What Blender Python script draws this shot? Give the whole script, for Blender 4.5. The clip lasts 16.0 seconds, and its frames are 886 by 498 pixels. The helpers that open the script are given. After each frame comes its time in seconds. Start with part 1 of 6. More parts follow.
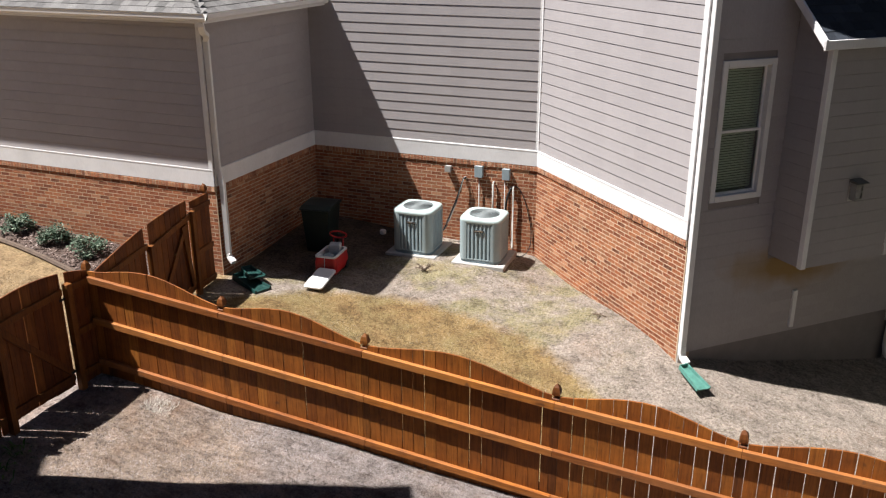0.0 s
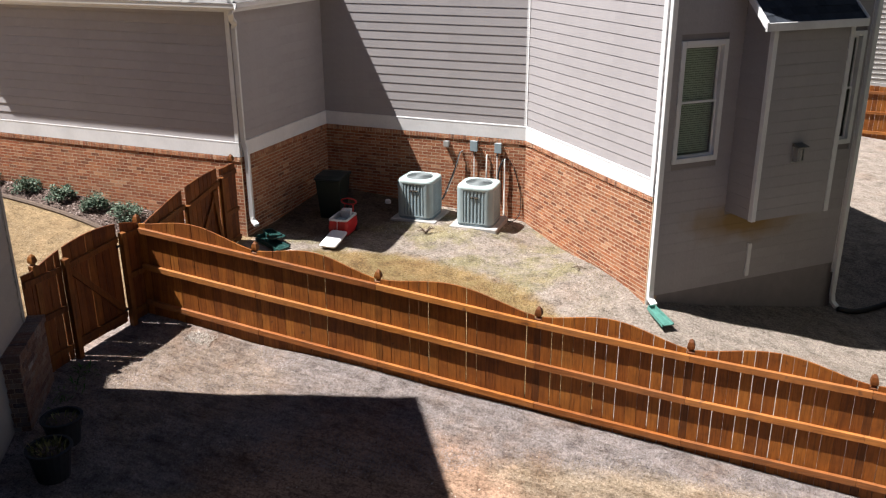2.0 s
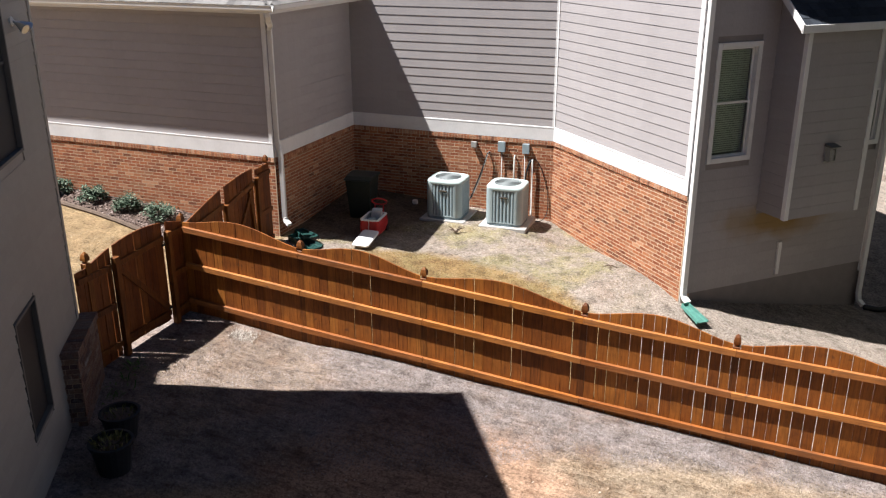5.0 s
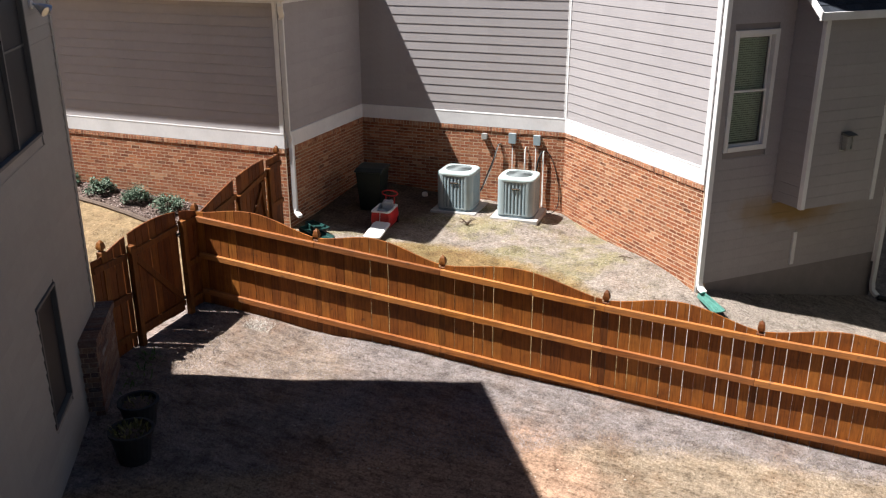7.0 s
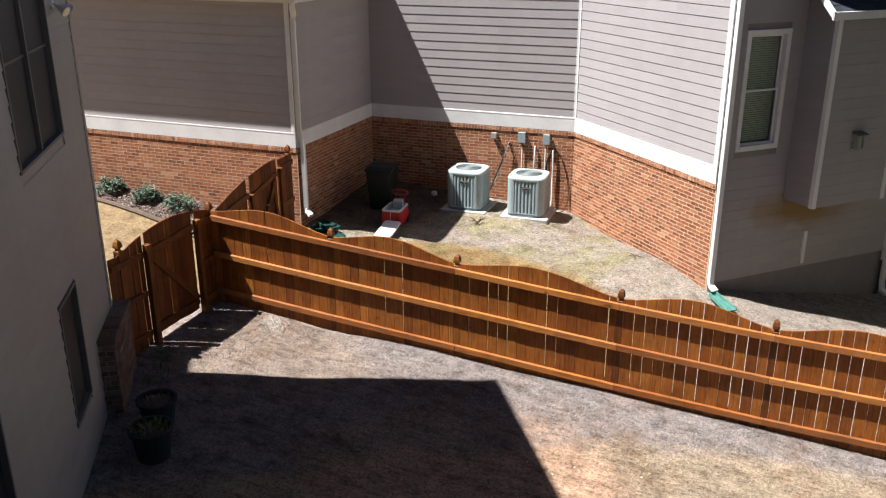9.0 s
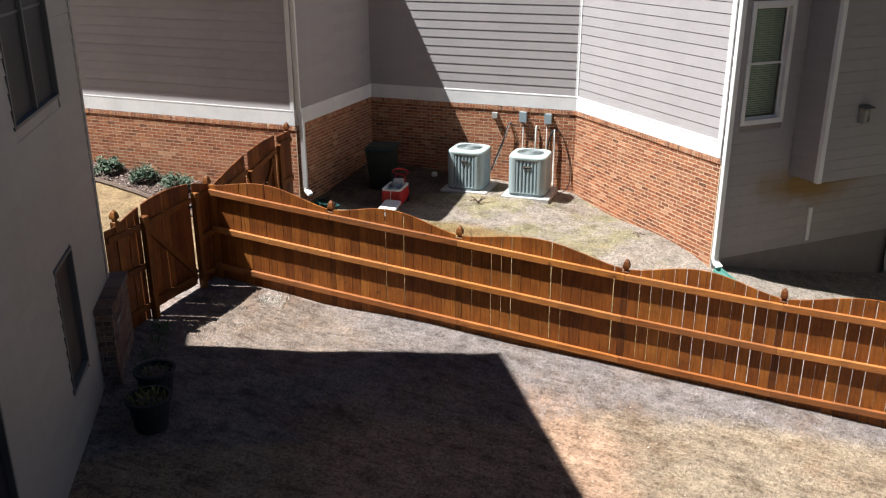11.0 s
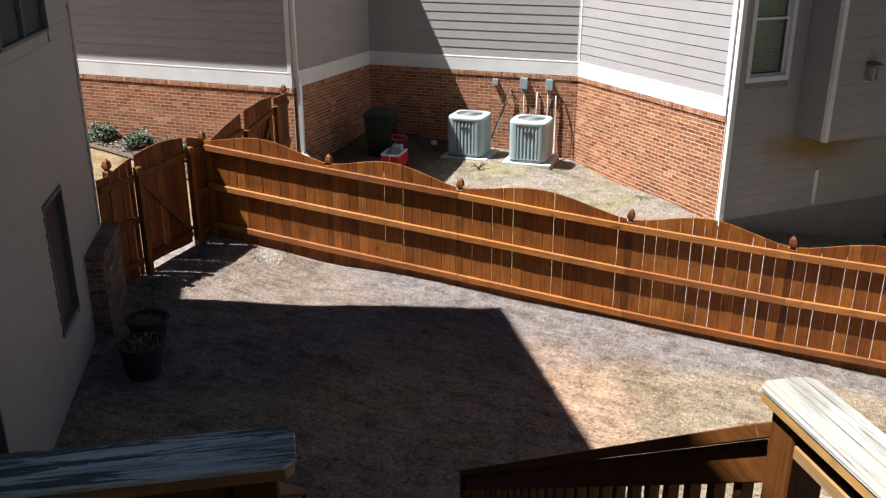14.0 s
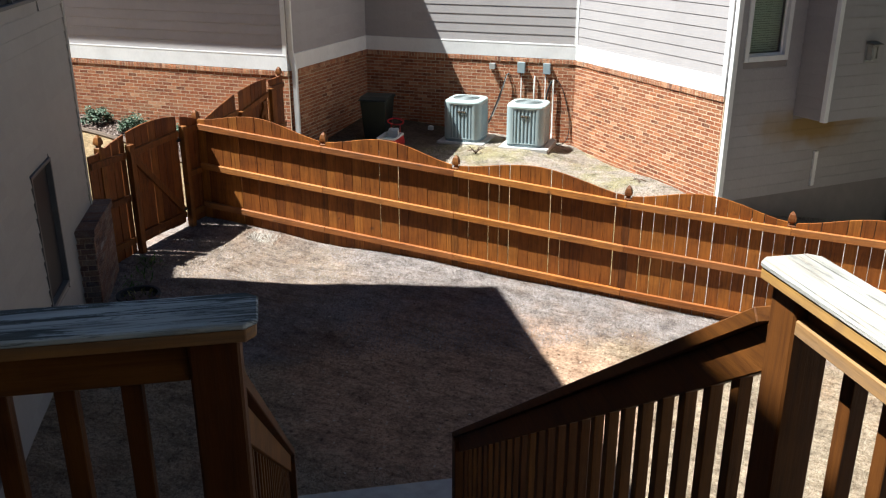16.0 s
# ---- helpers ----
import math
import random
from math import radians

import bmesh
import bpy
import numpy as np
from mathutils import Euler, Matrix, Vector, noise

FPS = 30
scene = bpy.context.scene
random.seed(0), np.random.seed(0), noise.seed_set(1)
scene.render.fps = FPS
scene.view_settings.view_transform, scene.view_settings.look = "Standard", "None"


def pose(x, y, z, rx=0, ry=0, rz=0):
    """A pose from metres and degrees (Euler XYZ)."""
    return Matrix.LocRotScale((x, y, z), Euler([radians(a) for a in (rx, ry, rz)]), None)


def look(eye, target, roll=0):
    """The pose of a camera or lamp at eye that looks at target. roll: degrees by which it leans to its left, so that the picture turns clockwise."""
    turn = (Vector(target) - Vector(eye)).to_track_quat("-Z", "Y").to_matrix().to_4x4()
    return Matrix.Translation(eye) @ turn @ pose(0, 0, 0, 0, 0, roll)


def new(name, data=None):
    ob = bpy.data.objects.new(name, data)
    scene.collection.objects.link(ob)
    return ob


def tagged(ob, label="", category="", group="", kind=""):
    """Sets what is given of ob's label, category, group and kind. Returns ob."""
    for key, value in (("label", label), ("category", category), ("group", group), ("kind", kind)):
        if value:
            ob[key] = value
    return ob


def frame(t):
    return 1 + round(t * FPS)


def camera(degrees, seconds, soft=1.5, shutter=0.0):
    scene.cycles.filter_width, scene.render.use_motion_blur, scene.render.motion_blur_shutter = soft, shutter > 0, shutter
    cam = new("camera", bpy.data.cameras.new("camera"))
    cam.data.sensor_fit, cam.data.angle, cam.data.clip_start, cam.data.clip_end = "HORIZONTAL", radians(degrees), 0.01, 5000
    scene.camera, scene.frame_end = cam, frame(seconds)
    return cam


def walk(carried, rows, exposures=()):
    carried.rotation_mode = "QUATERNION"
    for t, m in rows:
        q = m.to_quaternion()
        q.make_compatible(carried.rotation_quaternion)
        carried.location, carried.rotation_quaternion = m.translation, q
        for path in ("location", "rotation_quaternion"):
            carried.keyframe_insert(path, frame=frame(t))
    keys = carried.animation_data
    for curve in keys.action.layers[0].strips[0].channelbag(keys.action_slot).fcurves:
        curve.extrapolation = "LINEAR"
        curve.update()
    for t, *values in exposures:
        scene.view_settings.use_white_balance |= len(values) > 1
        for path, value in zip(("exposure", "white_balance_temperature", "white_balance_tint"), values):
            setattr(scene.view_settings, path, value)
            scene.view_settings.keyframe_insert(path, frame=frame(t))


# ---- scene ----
cam = camera(54.0, 16.0, soft=1.2)
PATH = [
    (0, (-0.033, 0.088, 5.526), (-0.745, 1.824, 4.834), -0.1),
    (0.5, (0.069, -0.321, 5.513), (-0.639, 1.417, 4.82), -0.2),
    (1, (0.273, -0.956, 5.498), (-0.434, 0.78, 4.802), -0.2),
    (1.5, (0.488, -1.413, 5.505), (-0.217, 0.326, 4.813), -0.2),
    (2, (0.68, -1.822, 5.527), (-0.024, -0.082, 4.835), -0.2),
    (2.5, (0.789, -2.055, 5.55), (0.09, -0.314, 4.859), -0.2),
    (3, (0.775, -2.097, 5.548), (0.041, -0.369, 4.859), -0.2),
    (3.2, (0.761, -2.085, 5.537), (0.01, -0.364, 4.85), -0.2),
    (5.5, (0.022, -2.306, 5.521), (-0.663, -0.556, 4.836), -0.1),
    (6, (0.063, -2.298, 5.451), (-0.622, -0.549, 4.766), -0.1),
    (6.5, (0.008, -2.312, 5.379), (-0.675, -0.561, 4.695), -0.1),
    (7, (-0.22, -2.37, 5.333), (-0.902, -0.619, 4.649), -0.1),
    (7.5, (-0.405, -2.407, 5.32), (-1.087, -0.656, 4.634), -0.1),
    (8, (-0.447, -2.454, 5.335), (-1.129, -0.704, 4.649), -0.1),
    (8.5, (-0.421, -2.487, 5.356), (-1.103, -0.736, 4.67), -0.1),
    (9, (-0.397, -2.491, 5.349), (-1.078, -0.741, 4.663), -0.1),
    (9.2, (-0.424, -2.501, 5.331), (-1.099, -0.749, 4.642), -0.1),
    (11.5, (-0.473, -2.469, 4.811), (-1.149, -0.717, 4.121), -0.1),
    (12, (-0.449, -2.468, 4.697), (-1.125, -0.717, 4.006), -0.0),
    (12.5, (-0.45, -2.493, 4.602), (-1.125, -0.741, 3.912), -0.0),
    (13, (-0.467, -2.481, 4.492), (-1.141, -0.729, 3.801), -0.0),
    (13.5, (-0.486, -2.468, 4.392), (-1.158, -0.716, 3.7), -0.0),
    (14, (-0.508, -2.455, 4.273), (-1.179, -0.704, 3.58), -0.0),
    (14.5, (-0.506, -2.462, 4.167), (-1.177, -0.71, 3.473), 0.0),
    (15, (-0.513, -2.458, 4.066), (-1.183, -0.707, 3.371), -0.0),
    (15.5, (-0.496, -2.439, 3.964), (-1.165, -0.688, 3.267), 0.0),
    (16, (-0.474, -2.418, 3.974), (-1.143, -0.666, 3.278), -0.0),
]
EXPOSURE = [(0.0, 1.25, 6500, 11), (2.0, 1.36, 6450, 11), (9.2, 1.46, 6400, 9), (11.5, 1.45, 6280, 7), (14.5, 1.48, 6280, 7), (16.0, 1.73, 6200, 3)]
walk(cam, [(t, look(eye, target, roll)) for t, eye, target, roll in PATH], EXPOSURE)

# ---- world, sun, exposure ----
SUN_TRAVEL = Vector((2.28, 0.96, -4.6)).normalized()
to_sun = -SUN_TRAVEL
world = bpy.data.worlds.new("sky")
world.use_nodes = True
scene.world = world
sky = world.node_tree.nodes.new("ShaderNodeTexSky")
sky.sky_type = "NISHITA"
sky.sun_disc = False
sky.air_density = 0.28
sky.dust_density = 0.05
sky.ozone_density = 1.0
sky.sun_elevation = math.asin(to_sun.z)
sky.sun_rotation = math.atan2(to_sun.x, to_sun.y)
world.node_tree.nodes["Background"].inputs["Strength"].default_value = 0.05
world.node_tree.links.new(sky.outputs["Color"], world.node_tree.nodes["Background"].inputs["Color"])
sun_data = bpy.data.lights.new("sun", "SUN")
sun_data.energy = 5.0
sun_data.angle = radians(0.55)
sun_data.color = (1.0, 0.975, 0.955)
sun = new("sun", sun_data)
sun.matrix_world = look((0, 0, 0), SUN_TRAVEL)


# ---- materials ----
TONE = 0.70  # albedo of the weathered surfaces against fresh ones


def toned(c):
    return tuple(v * TONE for v in c)


def ramp(nt, fac, stops):
    n = nt.nodes.new("ShaderNodeValToRGB")
    els = n.color_ramp.elements
    while len(els) < len(stops):
        els.new(0.5)
    for e, (p, c) in zip(els, stops):
        e.position, e.color = p, (*c, 1)
    nt.links.new(fac, n.inputs["Fac"])
    return n.outputs["Color"]


def mixc(nt, fac, a, b, mode="MIX"):
    n = nt.nodes.new("ShaderNodeMix")
    n.data_type, n.blend_type = "RGBA", mode
    for sock, val in ((n.inputs[0], fac), (n.inputs[6], a), (n.inputs[7], b)):
        if isinstance(val, (int, float)):
            sock.default_value = val
        elif isinstance(val, tuple):
            sock.default_value = (*val, 1)
        else:
            nt.links.new(val, sock)
    return n.outputs[2]


def maths(nt, op, a, b=0.0, c=0.0):
    n = nt.nodes.new("ShaderNodeMath")
    n.operation = op
    for i, val in enumerate((a, b, c)):
        if isinstance(val, (int, float)):
            n.inputs[i].default_value = val
        else:
            nt.links.new(val, n.inputs[i])
    return n.outputs[0]


def tex(nt, scale, detail=4.0, rough=0.55, stretch=None, coord="Object", distort=0.0):
    co = nt.nodes.new("ShaderNodeTexCoord").outputs[coord]
    if stretch:
        mp = nt.nodes.new("ShaderNodeMapping")
        mp.inputs["Scale"].default_value = stretch
        nt.links.new(co, mp.inputs["Vector"])
        co = mp.outputs["Vector"]
    n = nt.nodes.new("ShaderNodeTexNoise")
    n.inputs["Scale"].default_value = scale
    n.inputs["Detail"].default_value = detail
    n.inputs["Roughness"].default_value = rough
    n.inputs["Distortion"].default_value = distort
    nt.links.new(co, n.inputs["Vector"])
    return n.outputs["Fac"]


def base_mat(name, rough=0.6, metal=0.0, spec=0.4):
    m = bpy.data.materials.new(name)
    m.use_nodes = True
    b = m.node_tree.nodes["Principled BSDF"]
    b.inputs["Roughness"].default_value = rough
    b.inputs["Metallic"].default_value = metal
    b.inputs["Specular IOR Level"].default_value = spec
    return m, m.node_tree, b


def bump(nt, b, height, strength=0.3, dist=0.01):
    n = nt.nodes.new("ShaderNodeBump")
    n.inputs["Strength"].default_value = strength
    n.inputs["Distance"].default_value = dist
    nt.links.new(height, n.inputs["Height"])
    nt.links.new(n.outputs["Normal"], b.inputs["Normal"])


def per_object(nt, island=False):
    if island:
        return nt.nodes.new("ShaderNodeNewGeometry").outputs["Random Per Island"]
    return nt.nodes.new("ShaderNodeObjectInfo").outputs["Random"]


def painted(name, col, rough=0.5, vary=0.06, dirt=0.08):
    """Painted board: fine brush grain, faint weather stains and a slight shift from board to board."""
    m, nt, b = base_mat(name, rough)
    dark = tuple(c * (1 - dirt * 2.2) for c in col)
    lite = tuple(min(1, c * (1 + dirt)) for c in col)
    c1 = ramp(nt, tex(nt, 1.3, 5, 0.6), [(0.3, dark), (0.55, col), (0.8, lite)])
    c2 = ramp(nt, tex(nt, 60, 3, 0.6, (1, 1, 0.3)), [(0.3, (1 - vary, ) * 3), (0.7, (1 + vary, ) * 3)])
    c3 = ramp(nt, per_object(nt), [(0.0, (1 - vary, ) * 3), (1.0, (1 + vary * 0.5, ) * 3)])
    nt.links.new(mixc(nt, 1.0, mixc(nt, 1.0, c1, c2, "MULTIPLY"), c3, "MULTIPLY"), b.inputs["Base Color"])
    bump(nt, b, tex(nt, 90, 3, 0.6, (0.15, 1, 1)), 0.12, 0.003)
    return m


def siding_with_glow(name, col, origin, along):
    """The painted board with an ochre glow of reflected light mixed into its colour below the bay."""
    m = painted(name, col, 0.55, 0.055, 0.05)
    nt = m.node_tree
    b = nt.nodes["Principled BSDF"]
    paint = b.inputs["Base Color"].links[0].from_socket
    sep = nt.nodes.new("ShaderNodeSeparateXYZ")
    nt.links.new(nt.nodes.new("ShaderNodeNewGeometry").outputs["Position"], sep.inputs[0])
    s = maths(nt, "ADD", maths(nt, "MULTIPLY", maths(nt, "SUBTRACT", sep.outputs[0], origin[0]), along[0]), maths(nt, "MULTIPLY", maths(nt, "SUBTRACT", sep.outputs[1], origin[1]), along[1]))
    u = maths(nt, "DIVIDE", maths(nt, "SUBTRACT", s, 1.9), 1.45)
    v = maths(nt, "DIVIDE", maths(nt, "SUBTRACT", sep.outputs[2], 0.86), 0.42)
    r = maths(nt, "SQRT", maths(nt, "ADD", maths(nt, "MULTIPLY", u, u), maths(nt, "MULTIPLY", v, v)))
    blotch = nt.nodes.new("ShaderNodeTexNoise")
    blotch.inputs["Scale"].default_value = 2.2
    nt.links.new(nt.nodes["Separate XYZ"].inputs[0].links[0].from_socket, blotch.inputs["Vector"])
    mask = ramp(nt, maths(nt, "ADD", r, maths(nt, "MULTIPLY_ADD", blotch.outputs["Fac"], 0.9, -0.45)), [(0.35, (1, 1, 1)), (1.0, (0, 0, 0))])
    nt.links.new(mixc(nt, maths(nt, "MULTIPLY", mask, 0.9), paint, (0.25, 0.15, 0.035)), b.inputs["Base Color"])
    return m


def brickwork(name, island, tint=(1.0, 1.0, 1.0)):
    m, nt, b = base_mat(name, 0.85, 0, 0.25)
    r = per_object(nt, island)
    tone = ramp(nt, r, [(0.0, (0.25, 0.12, 0.08)), (0.06, (0.34, 0.14, 0.08)), (0.2, (0.50, 0.195, 0.10)), (0.34, (0.44, 0.205, 0.125)),
                        (0.5, (0.61, 0.26, 0.13)), (0.66, (0.50, 0.28, 0.18)), (0.76, (0.69, 0.345, 0.19)), (0.88, (0.43, 0.165, 0.085)), (1.0, (0.82, 0.55, 0.38))])
    grain = ramp(nt, tex(nt, 55, 5, 0.7), [(0.25, (0.62, 0.62, 0.62)), (0.55, (1, 1, 1)), (0.8, (1.25, 1.2, 1.15))])
    stain = ramp(nt, tex(nt, 1.1, 4, 0.6), [(0.3, (0.82, 0.8, 0.8)), (0.7, (1.12, 1.1, 1.08))])
    c = mixc(nt, 1.0, mixc(nt, 1.0, tone, grain, "MULTIPLY"), stain, "MULTIPLY")
    bloom = ramp(nt, tex(nt, 14, 5, 0.75), [(0.5, (0, 0, 0)), (0.72, (1, 1, 1))])
    c = mixc(nt, maths(nt, "MULTIPLY", bloom, 0.42), c, (0.64, 0.46, 0.32))
    c = mixc(nt, 1.0, c, toned((1.06 * tint[0], 0.82 * tint[1], 0.67 * tint[2])), "MULTIPLY")
    nt.links.new(c, b.inputs["Base Color"])
    bump(nt, b, tex(nt, 30, 7, 0.8), 1.0, 0.06)
    return m


def mortar_mat():
    m, nt, b = base_mat("mortar", 0.95, 0, 0.1)
    c = ramp(nt, tex(nt, 14, 5, 0.7), [(0.25, (0.38, 0.27, 0.18)), (0.6, (0.59, 0.445, 0.305)), (0.85, (0.72, 0.59, 0.45))])
    nt.links.new(c, b.inputs["Base Color"])
    bump(nt, b, tex(nt, 60, 4, 0.7), 0.5, 0.003)
    return m


def cedar(name, light=1.0, island=False, grey=0.0, along=(1, 1, 0.06), gold=1.0, worn_to=(0.36, 0.33, 0.29)):
    """Stained fence timber: streaked grain along the board, knots, drips and board-to-board tone."""
    m, nt, b = base_mat(name, 0.62, 0, 0.3)
    tone = ramp(nt, per_object(nt, island), [(0.0, (0.23 * light, 0.072 * light * gold, 0.016 * light)), (0.35, (0.315 * light, 0.104 * light * gold, 0.023 * light)),
                                     (0.7, (0.37 * light, 0.132 * light * gold, 0.031 * light)), (1.0, (0.44 * light, 0.172 * light * gold, 0.046 * light * gold))])
    grain = ramp(nt, tex(nt, 38, 6, 0.65, along, distort=0.6), [(0.28, (0.50, 0.45, 0.40)), (0.52, (1, 1, 1)), (0.78, (1.28, 1.27, 1.22))])
    blot = ramp(nt, tex(nt, 3.0, 5, 0.65), [(0.3, (0.66, 0.61, 0.56)), (0.5, (0.98, 0.97, 0.95)), (0.7, (1.20, 1.19, 1.15))])
    c = mixc(nt, 1.0, mixc(nt, 1.0, tone, grain, "MULTIPLY"), mixc(nt, 1.0, blot, toned((1.08, 1.0, 0.60)), "MULTIPLY"), "MULTIPLY")
    knots = ramp(nt, tex(nt, 7.5, 1, 0.4), [(0.72, (0, 0, 0)), (0.78, (1, 1, 1))])
    c = mixc(nt, maths(nt, "MULTIPLY", knots, 0.65), c, (0.07, 0.025, 0.01))
    if grey:
        worn = ramp(nt, tex(nt, 5, 6, 0.7, along), [(0.35, (0, 0, 0)), (0.6, (1, 1, 1))])
        c = mixc(nt, maths(nt, "MULTIPLY", worn, grey), c, worn_to)
    nt.links.new(c, b.inputs["Base Color"])
    bump(nt, b, tex(nt, 60, 5, 0.7, along), 0.45, 0.004)
    return m


def weathered(name, low=0.38, edge=0.6, tint=(1.1, 1.1, 1.1), bare=0.35, under=(0.16, 0.14, 0.12)):
    """Old flaking deck paint over grey timber with long cracks."""
    m, nt, b = base_mat(name, 0.7, 0, 0.35)
    streak = tex(nt, 26, 7, 0.72, (0.06, 1, 1), distort=1.2)
    c = ramp(nt, streak, [(0.28, (0.06, 0.06, 0.06)), (0.38, (0.25, 0.24, 0.225)), (0.45, (0.52, 0.51, 0.48)), (0.72, (0.72, 0.71, 0.68))])
    crack = ramp(nt, tex(nt, 46, 4, 0.6, (0.018, 1, 1), distort=0.8), [(0.35, (0.22, 0.21, 0.20)), (0.42, (1.0, 1.0, 1.0))])
    c = mixc(nt, 1.0, c, crack, "MULTIPLY")
    patch = ramp(nt, tex(nt, 6, 5, 0.65, (0.25, 1, 1)), [(edge - 0.2, (low, low, low * 0.96)), (edge, (0.95, 0.95, 0.93))])
    c = mixc(nt, 1.0, mixc(nt, 1.0, c, patch, "MULTIPLY"), toned(tint), "MULTIPLY")
    flake = ramp(nt, tex(nt, 30, 8, 0.74, (0.09, 1, 1), distort=0.7), [(0.49, (0, 0, 0)), (0.54, (1, 1, 1))])
    c = mixc(nt, maths(nt, "MULTIPLY", flake, bare), c, under)
    knot = ramp(nt, tex(nt, 11, 2, 0.4), [(0.73, (0, 0, 0)), (0.77, (1, 1, 1))])
    c = mixc(nt, maths(nt, "MULTIPLY", knot, 0.6), c, (0.12, 0.10, 0.085))
    nt.links.new(c, b.inputs["Base Color"])
    bump(nt, b, streak, 0.8, 0.006)
    return m


def plain(name, col, rough=0.5, metal=0.0, vary=0.12, scale=12.0, bumpy=0.0, spec=0.4):
    m, nt, b = base_mat(name, rough, metal, spec)
    lo, hi = tuple(c * (1 - vary) for c in col), tuple(min(1, c * (1 + vary)) for c in col)
    nt.links.new(ramp(nt, tex(nt, scale, 5, 0.65), [(0.3, lo), (0.7, hi)]), b.inputs["Base Color"])
    if bumpy:
        bump(nt, b, tex(nt, scale * 6, 4, 0.6), bumpy, 0.004)
    return m


def shingle_mat(name, col):
    m, nt, b = base_mat(name, 0.95, 0, 0.15)
    t = ramp(nt, per_object(nt, True), [(0, tuple(c * 0.7 for c in col)), (1, tuple(c * 1.35 for c in col))])
    g = ramp(nt, tex(nt, 220, 3, 0.7), [(0.3, (0.6, ) * 3), (0.7, (1.4, ) * 3)])
    nt.links.new(mixc(nt, 1.0, t, g, "MULTIPLY"), b.inputs["Base Color"])
    bump(nt, b, tex(nt, 260, 3, 0.7), 0.5, 0.004)
    return m


def glass_mat(name, tint):
    m, _, b = base_mat(name, 0.03, 0, 0.6)
    b.inputs["Base Color"].default_value = (*tint, 1)
    b.inputs["Transmission Weight"].default_value = 1.0
    b.inputs["IOR"].default_value = 1.45
    return m


def ground_mat():
    """Dormant lawn over clay: straw, grey thatch, bare red soil and a little green, in patches with shapes of their own."""
    m, nt, b = base_mat("dormant_lawn", 0.95, 0, 0.1)
    pos = nt.nodes.new("ShaderNodeNewGeometry").outputs["Position"]
    sep = nt.nodes.new("ShaderNodeSeparateXYZ")
    nt.links.new(pos, sep.inputs[0])
    x, y = sep.outputs[0], sep.outputs[1]
    fine = tex(nt, 48, 6, 0.75)
    straw = ramp(nt, fine, [(0.25, (0.15, 0.095, 0.045)), (0.5, (0.33, 0.235, 0.125)), (0.75, (0.50, 0.39, 0.24))])
    thatch = ramp(nt, fine, [(0.25, (0.13, 0.10, 0.085)), (0.5, (0.31, 0.265, 0.235)), (0.75, (0.50, 0.44, 0.40))])
    clay = ramp(nt, fine, [(0.25, (0.11, 0.05, 0.026)), (0.5, (0.25, 0.13, 0.07)), (0.8, (0.42, 0.26, 0.16))])
    green = ramp(nt, fine, [(0.25, (0.085, 0.08, 0.03)), (0.5, (0.255, 0.225, 0.125)), (0.8, (0.42, 0.38, 0.255))])
    wob = maths(nt, "MULTIPLY_ADD", tex(nt, 0.8, 5, 0.65), 2.0, -1.0)
    wob2 = maths(nt, "MULTIPLY_ADD", tex(nt, 2.6, 5, 0.65), 1.0, -0.5)
    # near yard: grey thatch in a band under the fence, straw and clay further out
    band = maths(nt, "ADD", maths(nt, "ADD", y, maths(nt, "MULTIPLY", x, -0.24)), maths(nt, "MULTIPLY", wob, 0.35))
    band = maths(nt, "ADD", band, maths(nt, "MULTIPLY", maths(nt, "MAXIMUM", maths(nt, "SUBTRACT", -1.9, x), 0.0), 0.42))
    near = nt.nodes.new("ShaderNodeMapRange")
    near.inputs[1].default_value, near.inputs[2].default_value = 7.25, 7.55
    nt.links.new(band, near.inputs[0])
    tan = ramp(nt, fine, [(0.25, (0.16, 0.115, 0.075)), (0.5, (0.40, 0.31, 0.21)), (0.75, (0.62, 0.525, 0.39))])
    c = mixc(nt, near.outputs[0], tan, thatch)
    # bare tan patch inside the gate
    gx, gy = maths(nt, "ADD", x, 6.7), maths(nt, "ADD", y, -6.7)
    gate_r = maths(nt, "SQRT", maths(nt, "ADD", maths(nt, "MULTIPLY", gx, gx), maths(nt, "MULTIPLY", gy, gy)))
    trodden = nt.nodes.new("ShaderNodeMapRange")
    trodden.inputs[1].default_value, trodden.inputs[2].default_value = 2.1, 1.1
    nt.links.new(maths(nt, "ADD", gate_r, wob), trodden.inputs[0])
    c = mixc(nt, maths(nt, "MULTIPLY", trodden.outputs[0], 0.55), c, mixc(nt, 0.35, tan, clay))
    # next door: a curved bed of straw turf round (-5.4, 8.2) with grey thatch outside it
    dx, dy = maths(nt, "ADD", x, 5.35), maths(nt, "ADD", y, -7.9)
    dist = maths(nt, "SQRT", maths(nt, "ADD", maths(nt, "MULTIPLY", dx, dx), maths(nt, "MULTIPLY", dy, dy)))
    arc = nt.nodes.new("ShaderNodeMapRange")
    arc.inputs[1].default_value, arc.inputs[2].default_value = 4.1, 4.35
    nt.links.new(maths(nt, "ADD", dist, maths(nt, "MULTIPLY", wob2, 0.5)), arc.inputs[0])
    turf = mixc(nt, ramp(nt, tex(nt, 1.7, 4, 0.6), [(0.45, (0, 0, 0)), (0.62, (1, 1, 1))]), straw, green)
    turf = mixc(nt, 0.35, turf, straw)
    turf = mixc(nt, 1.0, turf, (0.88, 0.84, 0.74), "MULTIPLY")
    inner = nt.nodes.new("ShaderNodeMapRange")
    inner.inputs[1].default_value, inner.inputs[2].default_value = -1.6, -2.6
    nt.links.new(x, inner.inputs[0])
